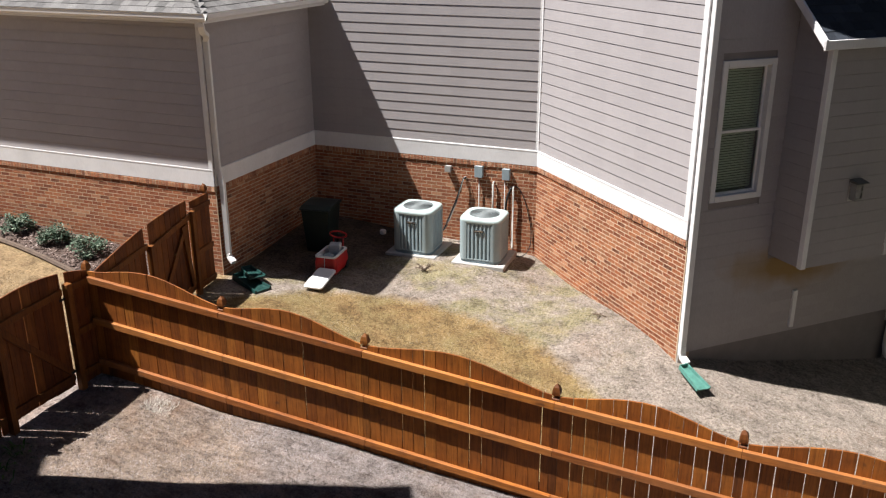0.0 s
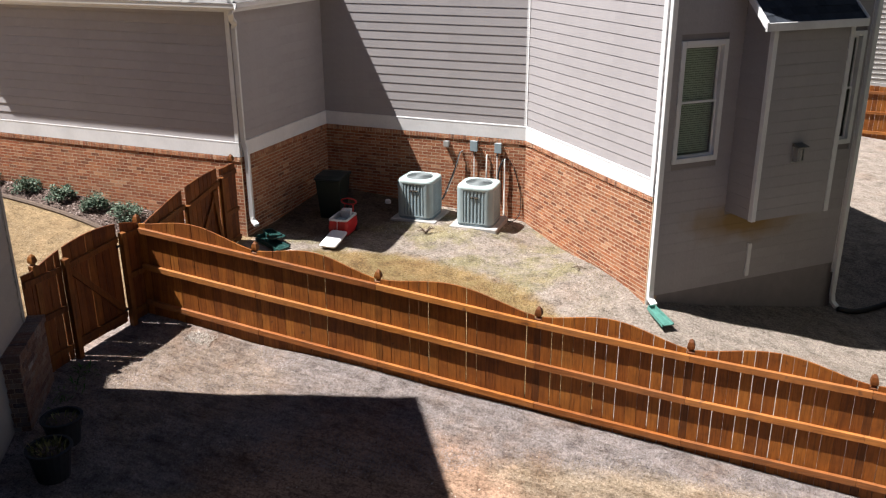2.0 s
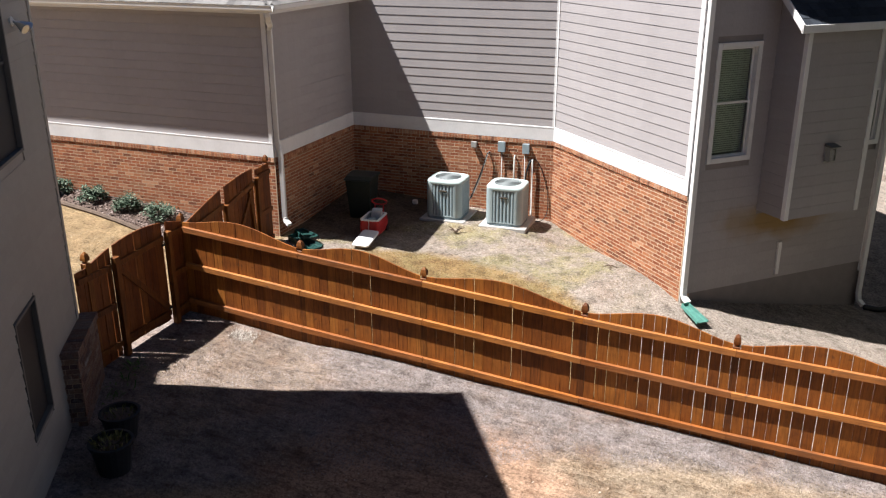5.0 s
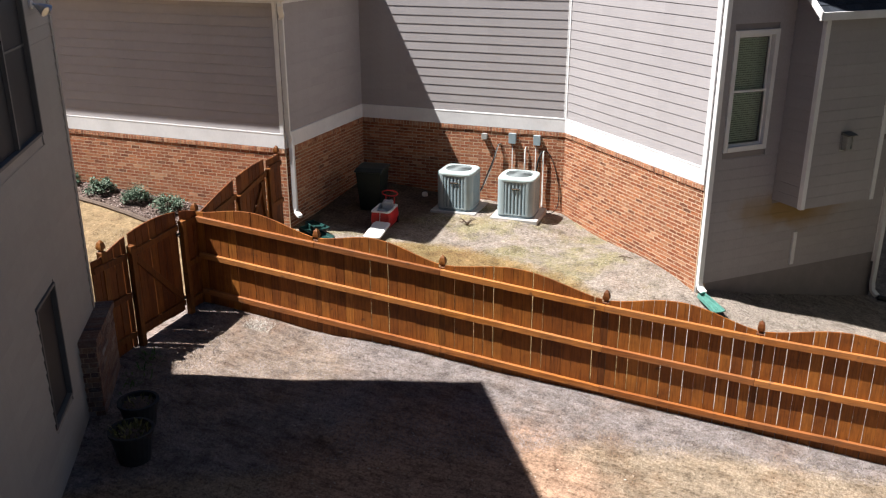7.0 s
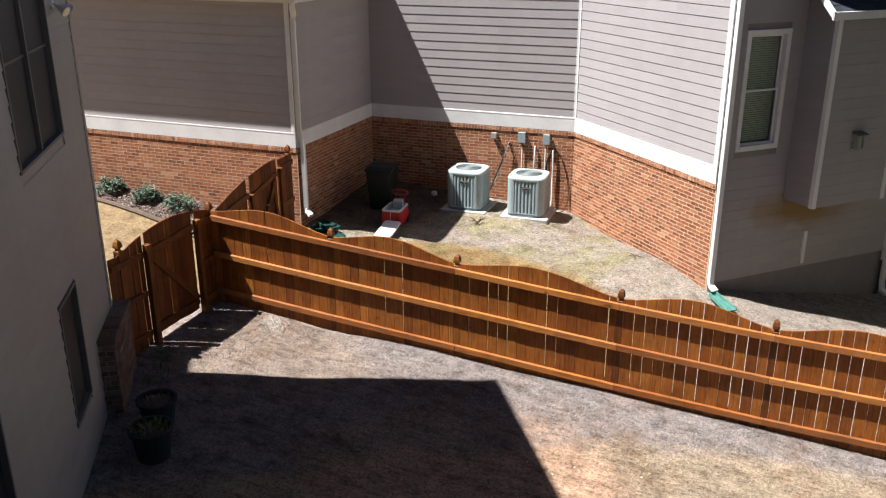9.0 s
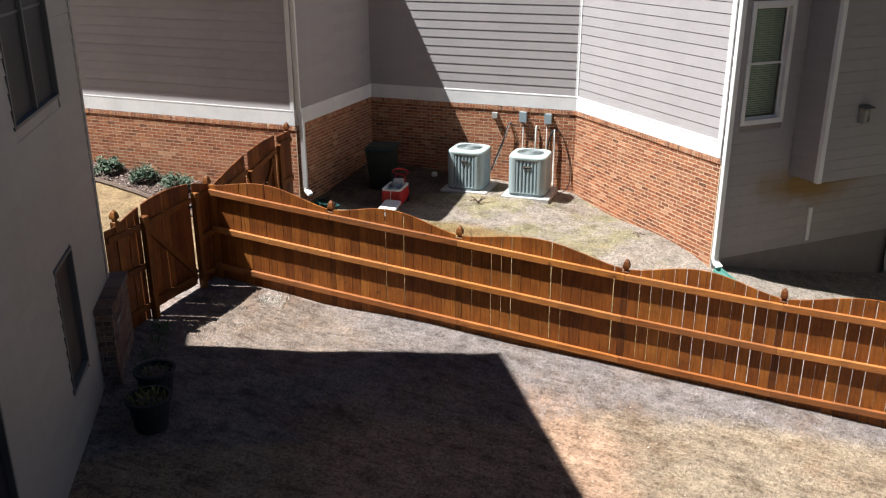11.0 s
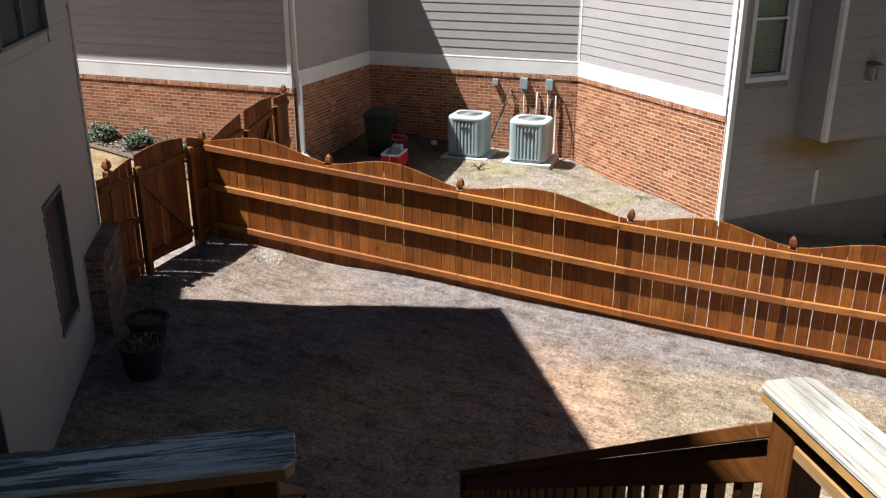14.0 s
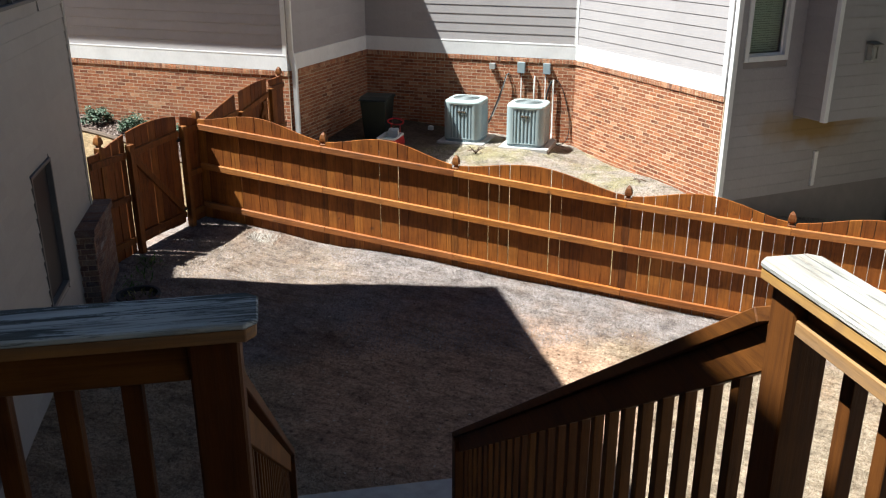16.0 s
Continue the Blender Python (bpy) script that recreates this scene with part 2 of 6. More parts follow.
    sage = ramp(nt, tex(nt, 1.1, 4, 0.65), [(0.47, (0, 0, 0)), (0.6, (1, 1, 1))])
    beyond = mixc(nt, maths(nt, "MULTIPLY", maths(nt, "MULTIPLY", sage, 0.85), inner.outputs[0]), thatch, green)
    next_door = mixc(nt, arc.outputs[0], turf, beyond)
    side = nt.nodes.new("ShaderNodeMapRange")
    side.inputs[1].default_value, side.inputs[2].default_value = 8.1, 8.3
    nt.links.new(y, side.inputs[0])
    next_door = mixc(nt, 1.0, next_door, (1.17, 1.16, 1.06), "MULTIPLY")
    c = mixc(nt, side.outputs[0], c, next_door)
    # front lawn beyond the gates
    front = nt.nodes.new("ShaderNodeMapRange")
    front.inputs[1].default_value, front.inputs[2].default_value = -8.6, -8.8
    nt.links.new(x, front.inputs[0])
    c = mixc(nt, front.outputs[0], c, straw)
    bare = ramp(nt, tex(nt, 0.95, 5, 0.68), [(0.54, (0, 0, 0)), (0.66, (1, 1, 1))])
    c = mixc(nt, maths(nt, "MULTIPLY", bare, maths(nt, "MULTIPLY_ADD", side.outputs[0], -0.12, 0.34)), c, clay)
    # worn soil at the foot of the stair
    loam = ramp(nt, fine, [(0.25, (0.28, 0.16, 0.10)), (0.5, (0.49, 0.31, 0.20)), (0.8, (0.64, 0.46, 0.32))])
    wx, wy = maths(nt, "ADD", x, 3.2), maths(nt, "ADD", y, -5.2)
    worn = maths(nt, "SQRT", maths(nt, "ADD", maths(nt, "MULTIPLY", wx, wx), maths(nt, "MULTIPLY", wy, wy)))
    soil = nt.nodes.new("ShaderNodeMapRange")
    soil.inputs[1].default_value, soil.inputs[2].default_value = 2.15, 1.6
    nt.links.new(maths(nt, "ADD", worn, wob2), soil.inputs[0])
    c = mixc(nt, maths(nt, "MULTIPLY", soil.outputs[0], 0.9), c, loam)
    # darker brown ground in the corner between the brick walls
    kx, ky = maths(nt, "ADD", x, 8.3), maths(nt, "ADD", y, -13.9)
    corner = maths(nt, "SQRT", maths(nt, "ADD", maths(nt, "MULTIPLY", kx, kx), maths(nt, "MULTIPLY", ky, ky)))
    corner_mix = nt.nodes.new("ShaderNodeMapRange")
    corner_mix.inputs[1].default_value, corner_mix.inputs[2].default_value = 2.3, 1.5
    nt.links.new(maths(nt, "ADD", corner, wob2), corner_mix.inputs[0])
    c = mixc(nt, maths(nt, "MULTIPLY", corner_mix.outputs[0], 0.85), c, ramp(nt, fine, [(0.25, (0.05, 0.032, 0.022)), (0.5, (0.11, 0.075, 0.05)), (0.8, (0.22, 0.16, 0.11))]))
    mottle = ramp(nt, tex(nt, 3.4, 6, 0.72), [(0.3, (0.55, 0.53, 0.52)), (0.5, (1.0, 1.0, 1.0)), (0.72, (1.3, 1.27, 1.25))])
    c = mixc(nt, 1.0, c, mottle, "MULTIPLY")
    raked = ramp(nt, tex(nt, 5.0, 6, 0.75, (0.45, 1.9, 1.0), distort=0.4), [(0.34, (0.62, 0.58, 0.54)), (0.5, (1.0, 1.0, 1.0)), (0.66, (1.14, 1.13, 1.12))])
    c = mixc(nt, maths(nt, "MULTIPLY_ADD", side.outputs[0], -0.6, 1.0), c, mixc(nt, 1.0, c, raked, "MULTIPLY"))
    fleck = ramp(nt, tex(nt, 22, 4, 0.7), [(0.34, (0.5, 0.48, 0.46)), (0.5, (1.0, 1.0, 1.0)), (0.68, (1.25, 1.24, 1.22))])
    c = mixc(nt, 1.0, mixc(nt, 1.0, c, fleck, "MULTIPLY"), toned((1, 1, 1.04)), "MULTIPLY")
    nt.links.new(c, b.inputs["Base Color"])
    bump(nt, b, tex(nt, 70, 6, 0.8), 0.9, 0.02)
    return m


def blade_mat(name, stops, mottled=True, clay=True):
    m, nt, b = base_mat(name, 0.8, 0, 0.2)
    c = ramp(nt, per_object(nt, True), stops)
    if mottled:
        c = mixc(nt, 1.0, c, toned((1, 1, 1.04)), "MULTIPLY")
        c = mixc(nt, 1.0, c, ramp(nt, tex(nt, 5.0, 6, 0.75, (0.45, 1.9, 1.0), distort=0.4), [(0.34, (0.66, 0.62, 0.58)), (0.5, (1.0, 1.0, 1.0)), (0.66, (1.12, 1.11, 1.10))]), "MULTIPLY")
        c = mixc(nt, 1.0, c, ramp(nt, tex(nt, 3.4, 6, 0.72), [(0.3, (0.50, 0.47, 0.45)), (0.5, (1.0, 1.0, 1.0)), (0.72, (1.25, 1.24, 1.22))]), "MULTIPLY")
    if mottled and clay:
        c = mixc(nt, 1.0, c, ramp(nt, tex(nt, 0.95, 5, 0.68), [(0.46, (1.0, 1.0, 1.0)), (0.66, (0.80, 0.62, 0.46))]), "MULTIPLY")
    nt.links.new(c, b.inputs["Base Color"])
    return m


M_SIDING = painted("taupe_siding", toned((0.485, 0.45, 0.447)), 0.55, 0.035, 0.05)
M_CREAM = painted("cream_siding", toned((0.44, 0.42, 0.375)), 0.6, 0.03, 0.05)
M_WHITE = painted("white_trim", (0.68, 0.67, 0.66), 0.45, 0.04, 0.07)
M_GUTTER = plain("white_gutter_metal", (0.70, 0.69, 0.67), 0.35, 0.0, 0.05, 5)
M_BRICK = brickwork("red_brick", False)
M_BRICKS = brickwork("red_brick_joined", True)
# raised tint paints in the sun caught by the rowlock's sloping top
M_ROWLOCK = brickwork("sun_paled_rowlock_brick", True, (1.35, 1.68, 1.95))
M_STUB = brickwork("mauve_brown_brick", False, (0.72, 1.36, 2.3))
M_MORTAR = mortar_mat()
M_BLOCKER = plain("dark_light_blocker", (0.05, 0.052, 0.036), 0.85, 0, 0.3, 2, 0.3)
M_FOUND = plain("painted_foundation", toned((0.31, 0.275, 0.265)), 0.85, 0, 0.1, 3, 0.3)
M_PICKET = cedar("stained_picket", 0.84, gold=0.99)
# same stained picket timber, darkened to paint in the shade on the gate boards
M_PICKET_SHADED = cedar("shade_darkened_picket", 0.60, gold=0.88)
M_RAIL = cedar("stained_rail", 1.10, along=(0.06, 1, 1), gold=0.97, grey=0.25, worn_to=(0.36, 0.20, 0.10))
M_POST = cedar("stained_post", 0.60)
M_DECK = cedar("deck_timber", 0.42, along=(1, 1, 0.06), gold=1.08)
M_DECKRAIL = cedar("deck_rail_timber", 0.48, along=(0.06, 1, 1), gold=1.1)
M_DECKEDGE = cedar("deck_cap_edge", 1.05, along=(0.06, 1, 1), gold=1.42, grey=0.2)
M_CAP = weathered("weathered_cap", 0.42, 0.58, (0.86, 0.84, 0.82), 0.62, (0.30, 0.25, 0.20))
# shaded railing's cap: heavier flaking, with the sky's blue-green cast put into its tint
M_CAPSKY = weathered("sky_tinted_weathered_cap", 0.30, 0.55, (1.15, 1.33, 1.4), 0.92, (0.03, 0.048, 0.042))
M_SHINGLE = shingle_mat("dark_shingle", (0.032, 0.037, 0.046))
M_SHINGLE2 = shingle_mat("grey_shingle", (0.14, 0.135, 0.13))
M_GROUND = ground_mat()
M_CONCRETE = plain("concrete", toned((0.52, 0.50, 0.465)), 0.9, 0, 0.15, 9, 0.4)
M_ACBODY = plain("ac_grey_enamel", (0.29, 0.355, 0.365), 0.45, 0, 0.06, 4)
M_ACTOP = plain("ac_pale_top", (0.34, 0.41, 0.395), 0.45, 0, 0.06, 4)
M_ACDARK = plain("ac_dark_coil", (0.15, 0.205, 0.235), 0.6, 0, 0.3, 60)
M_ACWIRE = plain("ac_guard_wire", toned((0.17, 0.195, 0.195)), 0.65, 0, 0.1, 8)
M_ACLOUVRE = plain("ac_louvre", (0.27, 0.34, 0.36), 0.45, 0, 0.08, 6)
M_GREYBOX = plain("grey_box_enamel", toned((0.34, 0.42, 0.45)), 0.4, 0, 0.08, 12)
M_BLACK = plain("black_rubber", (0.018, 0.018, 0.018), 0.6, 0, 0.3, 30)
M_PVC = plain("pvc_white", (0.66, 0.65, 0.60), 0.45, 0, 0.08, 10)
M_CONDUIT = plain("grey_conduit", toned((0.42, 0.41, 0.38)), 0.5, 0, 0.1, 10)
M_RED = plain("red_plastic", (0.42, 0.016, 0.018), 0.38, 0, 0.12, 6)
M_LID = plain("white_plastic", (0.62, 0.62, 0.61), 0.4, 0, 0.06, 6)
M_BIN = plain("dark_green_bin_plastic", (0.006, 0.014, 0.013), 0.45, 0, 0.2, 6)
M_GREEN = plain("green_plastic", (0.07, 0.19, 0.155), 0.45, 0, 0.25, 7)
M_DKGREEN = plain("dark_green_plastic", (0.008, 0.042, 0.036), 0.5, 0, 0.25, 7)
M_GLASS = glass_mat("window_glass", (0.9, 0.95, 0.92))
M_DARKGLASS = plain("screened_dark_glass", (0.020, 0.021, 0.024), 0.5, 0, 0.2, 3, 0, 0.25)
M_BLIND = plain("pale_blind", (0.50, 0.55, 0.42), 0.6, 0, 0.05, 4)
M_DIMROOM = plain("dim_room_wall", (0.07, 0.09, 0.06), 0.9, 0, 0.3, 2)
M_WINFRAME = plain("dark_window_frame", (0.10, 0.10, 0.095), 0.5, 0, 0.1, 6)
M_STEEL = plain("bright_steel", (0.6, 0.6, 0.6), 0.3, 1.0, 0.1, 20)
M_MULCH = plain("brown_mulch", (0.085, 0.058, 0.046), 0.95, 0, 0.6, 40, 0.9)
M_CHIP = blade_mat("bark_chip", [(0, (0.04, 0.028, 0.022)), (0.5, (0.13, 0.09, 0.075)), (0.85, (0.24, 0.18, 0.155)), (1, (0.36, 0.29, 0.26))], False)
M_TUB = plain("cloudy_plastic", (0.38, 0.40, 0.41), 0.35, 0, 0.15, 8)
M_EDGING = plain("bed_edging", (0.10, 0.07, 0.05), 0.8, 0, 0.3, 10)
M_LEAF = blade_mat("shrub_leaf", [(0, (0.02, 0.04, 0.022)), (0.5, (0.065, 0.10, 0.065)), (1, (0.22, 0.27, 0.20))], False)
M_LITTER = blade_mat("leaf_litter", [(0, (0.10, 0.06, 0.035)), (0.6, (0.28, 0.20, 0.13)), (1, (0.55, 0.48, 0.40))], False)
M_WEED = blade_mat("weed_leaf", [(0, (0.03, 0.07, 0.015)), (0.5, (0.07, 0.14, 0.03)), (1, (0.14, 0.22, 0.05))], False)
M_SPRIG = blade_mat("dry_sprig", [(0, (0.04, 0.045, 0.012)), (0.6, (0.14, 0.13, 0.045)), (1, (0.30, 0.26, 0.11))], False)
M_TUFT = blade_mat("pale_tuft", [(0, (0.30, 0.27, 0.23)), (0.5, (0.52, 0.48, 0.42)), (1, (0.66, 0.62, 0.56))], False)
M_TWIG = plain("brown_twig", (0.09, 0.06, 0.04), 0.9, 0, 0.3, 30)
M_STRAW = blade_mat("dry_blades", [(0, (0.14, 0.095, 0.05)), (0.4, (0.38, 0.295, 0.185)), (0.75, (0.55, 0.455, 0.325)), (1, (0.66, 0.56, 0.40))])
M_TURF = blade_mat("turf_blades", [(0, (0.11, 0.075, 0.03)), (0.4, (0.28, 0.20, 0.09)), (0.75, (0.40, 0.31, 0.17)), (1, (0.58, 0.48, 0.32))])
M_GREYBLADE = blade_mat("grey_blades", [(0, (0.17, 0.135, 0.12)), (0.5, (0.38, 0.335, 0.31)), (1, (0.55, 0.51, 0.48))])
M_LAWNBLADE = blade_mat("lawn_blades", [(0, (0.16, 0.135, 0.095)), (0.5, (0.37, 0.325, 0.26)), (1, (0.55, 0.50, 0.42))], clay=False)
M_GREENBLADE = blade_mat("green_blades", [(0, (0.07, 0.085, 0.03)), (0.5, (0.25, 0.225, 0.115)), (1, (0.46, 0.41, 0.25))])


# ---- mesh helpers ----
def box(bm, x0, x1, y0, y1, z0, z1, m=None):
    vs = [bm.verts.new(c) for c in ((x0, y0, z0), (x1, y0, z0), (x1, y1, z0), (x0, y1, z0), (x0, y0, z1), (x1, y0, z1), (x1, y1, z1), (x0, y1, z1))]
    for f in ((3, 2, 1, 0), (4, 5, 6, 7), (0, 1, 5, 4), (1, 2, 6, 5), (2, 3, 7, 6), (3, 0, 4, 7)):
        bm.faces.new([vs[i] for i in f])
    if m is not None:
        for v in vs:
            v.co = m @ v.co
    return vs


def prism(bm, outline, a0, a1, axis="x", m=None):
    """Extrude a closed outline (pairs) from a0 to a1 along an axis."""
    def at(p, a):
        return {"x": (a, p[0], p[1]), "y": (p[0], a, p[1]), "z": (p[0], p[1], a)}[axis]
    lo = [bm.verts.new(at(p, a0)) for p in outline]
    hi = [bm.verts.new(at(p, a1)) for p in outline]
    n = len(outline)
    bm.faces.new(lo)
    bm.faces.new(hi[::-1])
    for i in range(n):
        bm.faces.new((lo[i], hi[i], hi[(i + 1) % n], lo[(i + 1) % n]))
    if m is not None:
        for v in lo + hi:
            v.co = m @ v.co


def lathe(bm, profile, segs=24, m=None):
    rings = []
    for r, z in profile:
        rings.append([bm.verts.new((r * math.cos(2 * math.pi * i / segs), r * math.sin(2 * math.pi * i / segs), z)) for i in range(segs)])
    for a, b in zip(rings, rings[1:]):
        for i in range(segs):
            bm.faces.new((a[i], a[(i + 1) % segs], b[(i + 1) % segs], b[i]))
    bm.faces.new(rings[0][::-1])
    bm.faces.new(rings[-1])
    if m is not None:
        for ring in rings:
            for v in ring:
                v.co = m @ v.co


def tube(bm, points, r, segs=8):
    """A round tube along a polyline."""
    pts = [Vector(p) for p in points]
    rings = []
    for i, p in enumerate(pts):
        d = (pts[min(i + 1, len(pts) - 1)] - pts[max(i - 1, 0)]).normalized()
        a = d.cross(Vector((0, 0, 1)) if abs(d.z) < 0.9 else Vector((1, 0, 0))).normalized()
        b = d.cross(a)
        rings.append([bm.verts.new(p + r * (math.cos(t) * a + math.sin(t) * b)) for t in (2 * math.pi * k / segs for k in range(segs))])
    for a, b in zip(rings, rings[1:]):
        for k in range(segs):
            bm.faces.new((a[k], a[(k + 1) % segs], b[(k + 1) % segs], b[k]))
    bm.faces.new(rings[0])
    bm.faces.new(rings[-1][::-1])


def smooth_path(points, n=6):
    """Points along a Catmull-Rom curve."""
    p = [Vector(q) for q in points]
    p = [2 * p[0] - p[1]] + p + [2 * p[-1] - p[-2]]
    out = []
    for i in range(1, len(p) - 2):
        for k in range(n):
            t = k / n
            out.append(0.5 * (2 * p[i] + (p[i + 1] - p[i - 1]) * t + (2 * p[i - 1] - 5 * p[i] + 4 * p[i + 1] - p[i + 2]) * t * t
                              + (3 * p[i] - p[i - 1] - 3 * p[i + 1] + p[i + 2]) * t ** 3))
    out.append(p[-2])
    return out


def to_mesh(name, bm, material, bevel=0.0, smooth=False, segs=1):
    if bevel:
        bmesh.ops.bevel(bm, geom=list(bm.edges), offset=bevel, segments=segs, affect="EDGES", profile=0.6, clamp_overlap=True)
    bmesh.ops.recalc_face_normals(bm, faces=list(bm.faces))
    me = bpy.data.meshes.new(name)
    bm.to_mesh(me)
    bm.free()
    me.materials.append(material)
    if smooth:
        for p in me.polygons:
            p.use_smooth = True
    return me


def part(name, bm, material, parent=None, label="", bevel=0.0, smooth=False, segs=1):
    ob = new(name, to_mesh(name, bm, material, bevel, smooth, segs))
    if parent is not None:
        ob.parent = parent
    if label:
        tagged(ob, label)
    return ob


def thing(name, label, category, m=None, group="", kind=""):
    """An empty at a thing's base."""
    ob = new(name)
    ob.matrix_basis = m if m is not None else Matrix()
    ob.empty_display_size = 0.1
    return tagged(ob, label, category, group, kind)


def heading(d):
    return math.degrees(math.atan2(d[1], d[0]))


def place(p, d, z=0.0):
    """Frame with x along the plan direction d, y to its left, origin at the plan point p."""
    return pose(p[0], p[1], z, 0, 0, heading(d))


# ---- ground ----
def ground_z(x, y):
    cx, cy = max(-15.0, min(5.0, x)), max(-4.0, min(17.0, y))
    z = -0.70206 - 0.04547 * cx - 0.01213 * cy - 0.00093 * cx * cx - 0.00331 * cx * cy + 0.00092 * cy * cy
    for px, py, a, s in ((-2.1, 12.5, 0.27, 1.0), (2.2, 15.2, -0.32, 1.5), (-6.4, 7.35, -0.12, 0.6), (-1.0, 11.9, 0.10, 0.7), (-8.4, 12.4, -0.09, 1.2), (-4.8, 13.9, 0.09, 0.9), (-6.4, 14.0, -0.05, 0.6), (2.6, 12.7, -0.22, 0.9), (-6.22, 13.75, 0.075, 0.55), (-4.9, 13.75, 0.075, 0.55)):
        z += a * math.exp(-((x - px) ** 2 + (y - py) ** 2) / (2 * s * s))
    z += 0.02 * noise.noise((x * 0.7, y * 0.7, 0.0)) + 0.012 * noise.noise((x * 2.3, y * 2.3, 4.0))
    return z


def build_ground():
    xs = [-400, -150, -60, -30] + [-20 + 0.14 * i for i in range(201)] + [12, 20, 40, 100, 400]
    ys = [-400, -150, -60, -25] + [-10 + 0.14 * i for i in range(201)] + [22, 30, 45, 100, 400]
    verts = [(x, y, ground_z(x, y)) for y in ys for x in xs]
    nx = len(xs)
    faces = [(j * nx + i, j * nx + i + 1, (j + 1) * nx + i + 1, (j + 1) * nx + i) for j in range(len(ys) - 1) for i in range(nx - 1)]
    me = bpy.data.meshes.new("ground")
    me.from_pydata(verts, [], faces)
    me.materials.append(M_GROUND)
    for p in me.polygons:
        p.use_smooth = True
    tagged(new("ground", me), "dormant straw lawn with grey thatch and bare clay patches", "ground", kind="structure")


build_ground()

# ---- next-door house: plan ----
AY, BX, CY = 11.60, -8.865, 14.874
P_A0, P_AB, P_BC = (-19.0, AY), (BX, AY), (BX, CY)
P_CD, P_DE = (-4.24, CY), (-1.19, 11.807)
D_DIR = Vector((P_DE[0] - P_CD[0], P_DE[1] - P_CD[1])).normalized()
E_DIR = Vector((-D_DIR.y, D_DIR.x))
E_LEN = 4.19
P_EF = (P_DE[0] + E_DIR.x * E_LEN, P_DE[1] + E_DIR.y * E_LEN)
LEDGE, TRIM_TOP, LAP = 1.485, 1.773, 0.1775
COURSE, PITCH = 0.067, 0.203
BRICK_OUT = 0.012  # the brick base stands proud of the siding's plane


def wall_frame(p, q):
    return place(p, (q[0] - p[0], q[1] - p[1])), math.hypot(q[0] - p[0], q[1] - p[1])


def plank_mesh(length, lap=LAP, name="siding_board", mat=M_SIDING, lip=0.021, slot=0.008):
    bm = bmesh.new()
    prism(bm, [(0.0, 0.0), (-lip, 0.0), (-0.007, lap - slot), (-0.002, lap - slot), (-0.002, lap + 0.006), (0.0, lap + 0.006)], 0, length, "x")
    return to_mesh(name, bm, mat)


def siding(wall, x0, x1, z0, z1, holes=(), lap=LAP, mat=M_SIDING, y=0.0, lip=0.021, slot=0.008):
    """Lap boards from z0 to z1; holes are (x0, x1, z0, z1) left open."""
    cache = {}
    z, row = z0, 0
    while z < z1 - 0.02:
        spans = [(x0, x1)]
        for a, b, c, d in holes:
            if z + lap > c and z < d:
                spans = [s for p, q in spans for s in ((p, min(q, a)), (max(p, b), q)) if s[1] - s[0] > 0.03]
        for p, q in spans:
            cuts = [p]
            k = p + (1.1 + 1.83 * (row % 2))
            while k < q - 0.4:
                cuts.append(k)
                k += 3.66
            cuts.append(q)
            for a, b in zip(cuts, cuts[1:]):
                key = round(b - a - 0.0005, 4)
                if key not in cache:
                    cache[key] = plank_mesh(key, lap, mat=mat, lip=lip, slot=slot)
                ob = new("siding_board", cache[key])
                ob.parent = wall
                ob.location = (a, y, z)
        z += lap
        row += 1


BRICK_JOBS = []


def brick_band(wall, length, z_low, near):
    """Notes a brick base to be laid last: the bricks from x0 to x1 of near become parts."""
    BRICK_JOBS.append((wall, length, z_low, near))


def rowlock(wall, x0, x1):
    """The sloping course of bricks on edge under the trim."""
    bm = bmesh.new()
    n = max(1, round((x1 - x0) / 0.068))
    w = (x1 - x0) / n
    prof = [(0.02, LEDGE - 0.09), (-0.0295, LEDGE - 0.09), (-0.031, LEDGE - 0.018), (-0.012, LEDGE + 0.004), (0.02, LEDGE + 0.004)]
    for i in range(n):
        j = random.uniform(-0.003, 0.003)
        prism(bm, [(y + j, z + j * 0.6) for y, z in prof], x0 + i * w + 0.007, x0 + (i + 1) * w - 0.007, "x")
    ob = part("rowlock_course", bm, M_ROWLOCK, wall)
    tagged(ob, kind="stuff")
    bm = bmesh.new()
    prism(bm, [(0.02, LEDGE - 0.087), (-0.026, LEDGE - 0.087), (-0.026, LEDGE - 0.022), (-0.008, LEDGE - 0.002), (0.02, LEDGE - 0.002)], x0, x1, "x")
    part("mortar_bed", bm, M_MORTAR, wall)


def trim_board(wall, x0, x1, name="water_table", z0=LEDGE, z1=TRIM_TOP):
    bm = bmesh.new()
    prism(bm, [(0.0, z0), (-0.028, z0), (-0.028, z1 - 0.028), (-0.031, z1 - 0.025), (-0.031, z1 - 0.004), (-0.012, z1 + 0.004), (0.0, z1 + 0.004)], x0, x1, "x")
    part(name, bm, M_WHITE, wall, "white painted trim board")


def corner_board(wall, x0, x1, z0, z1, t=0.028):
    bm = bmesh.new()
    box(bm, x0, x1, -t, 0.0, z0, z1)
    part("corner_board", bm, M_WHITE, wall, "white painted corner board", bevel=0.004)


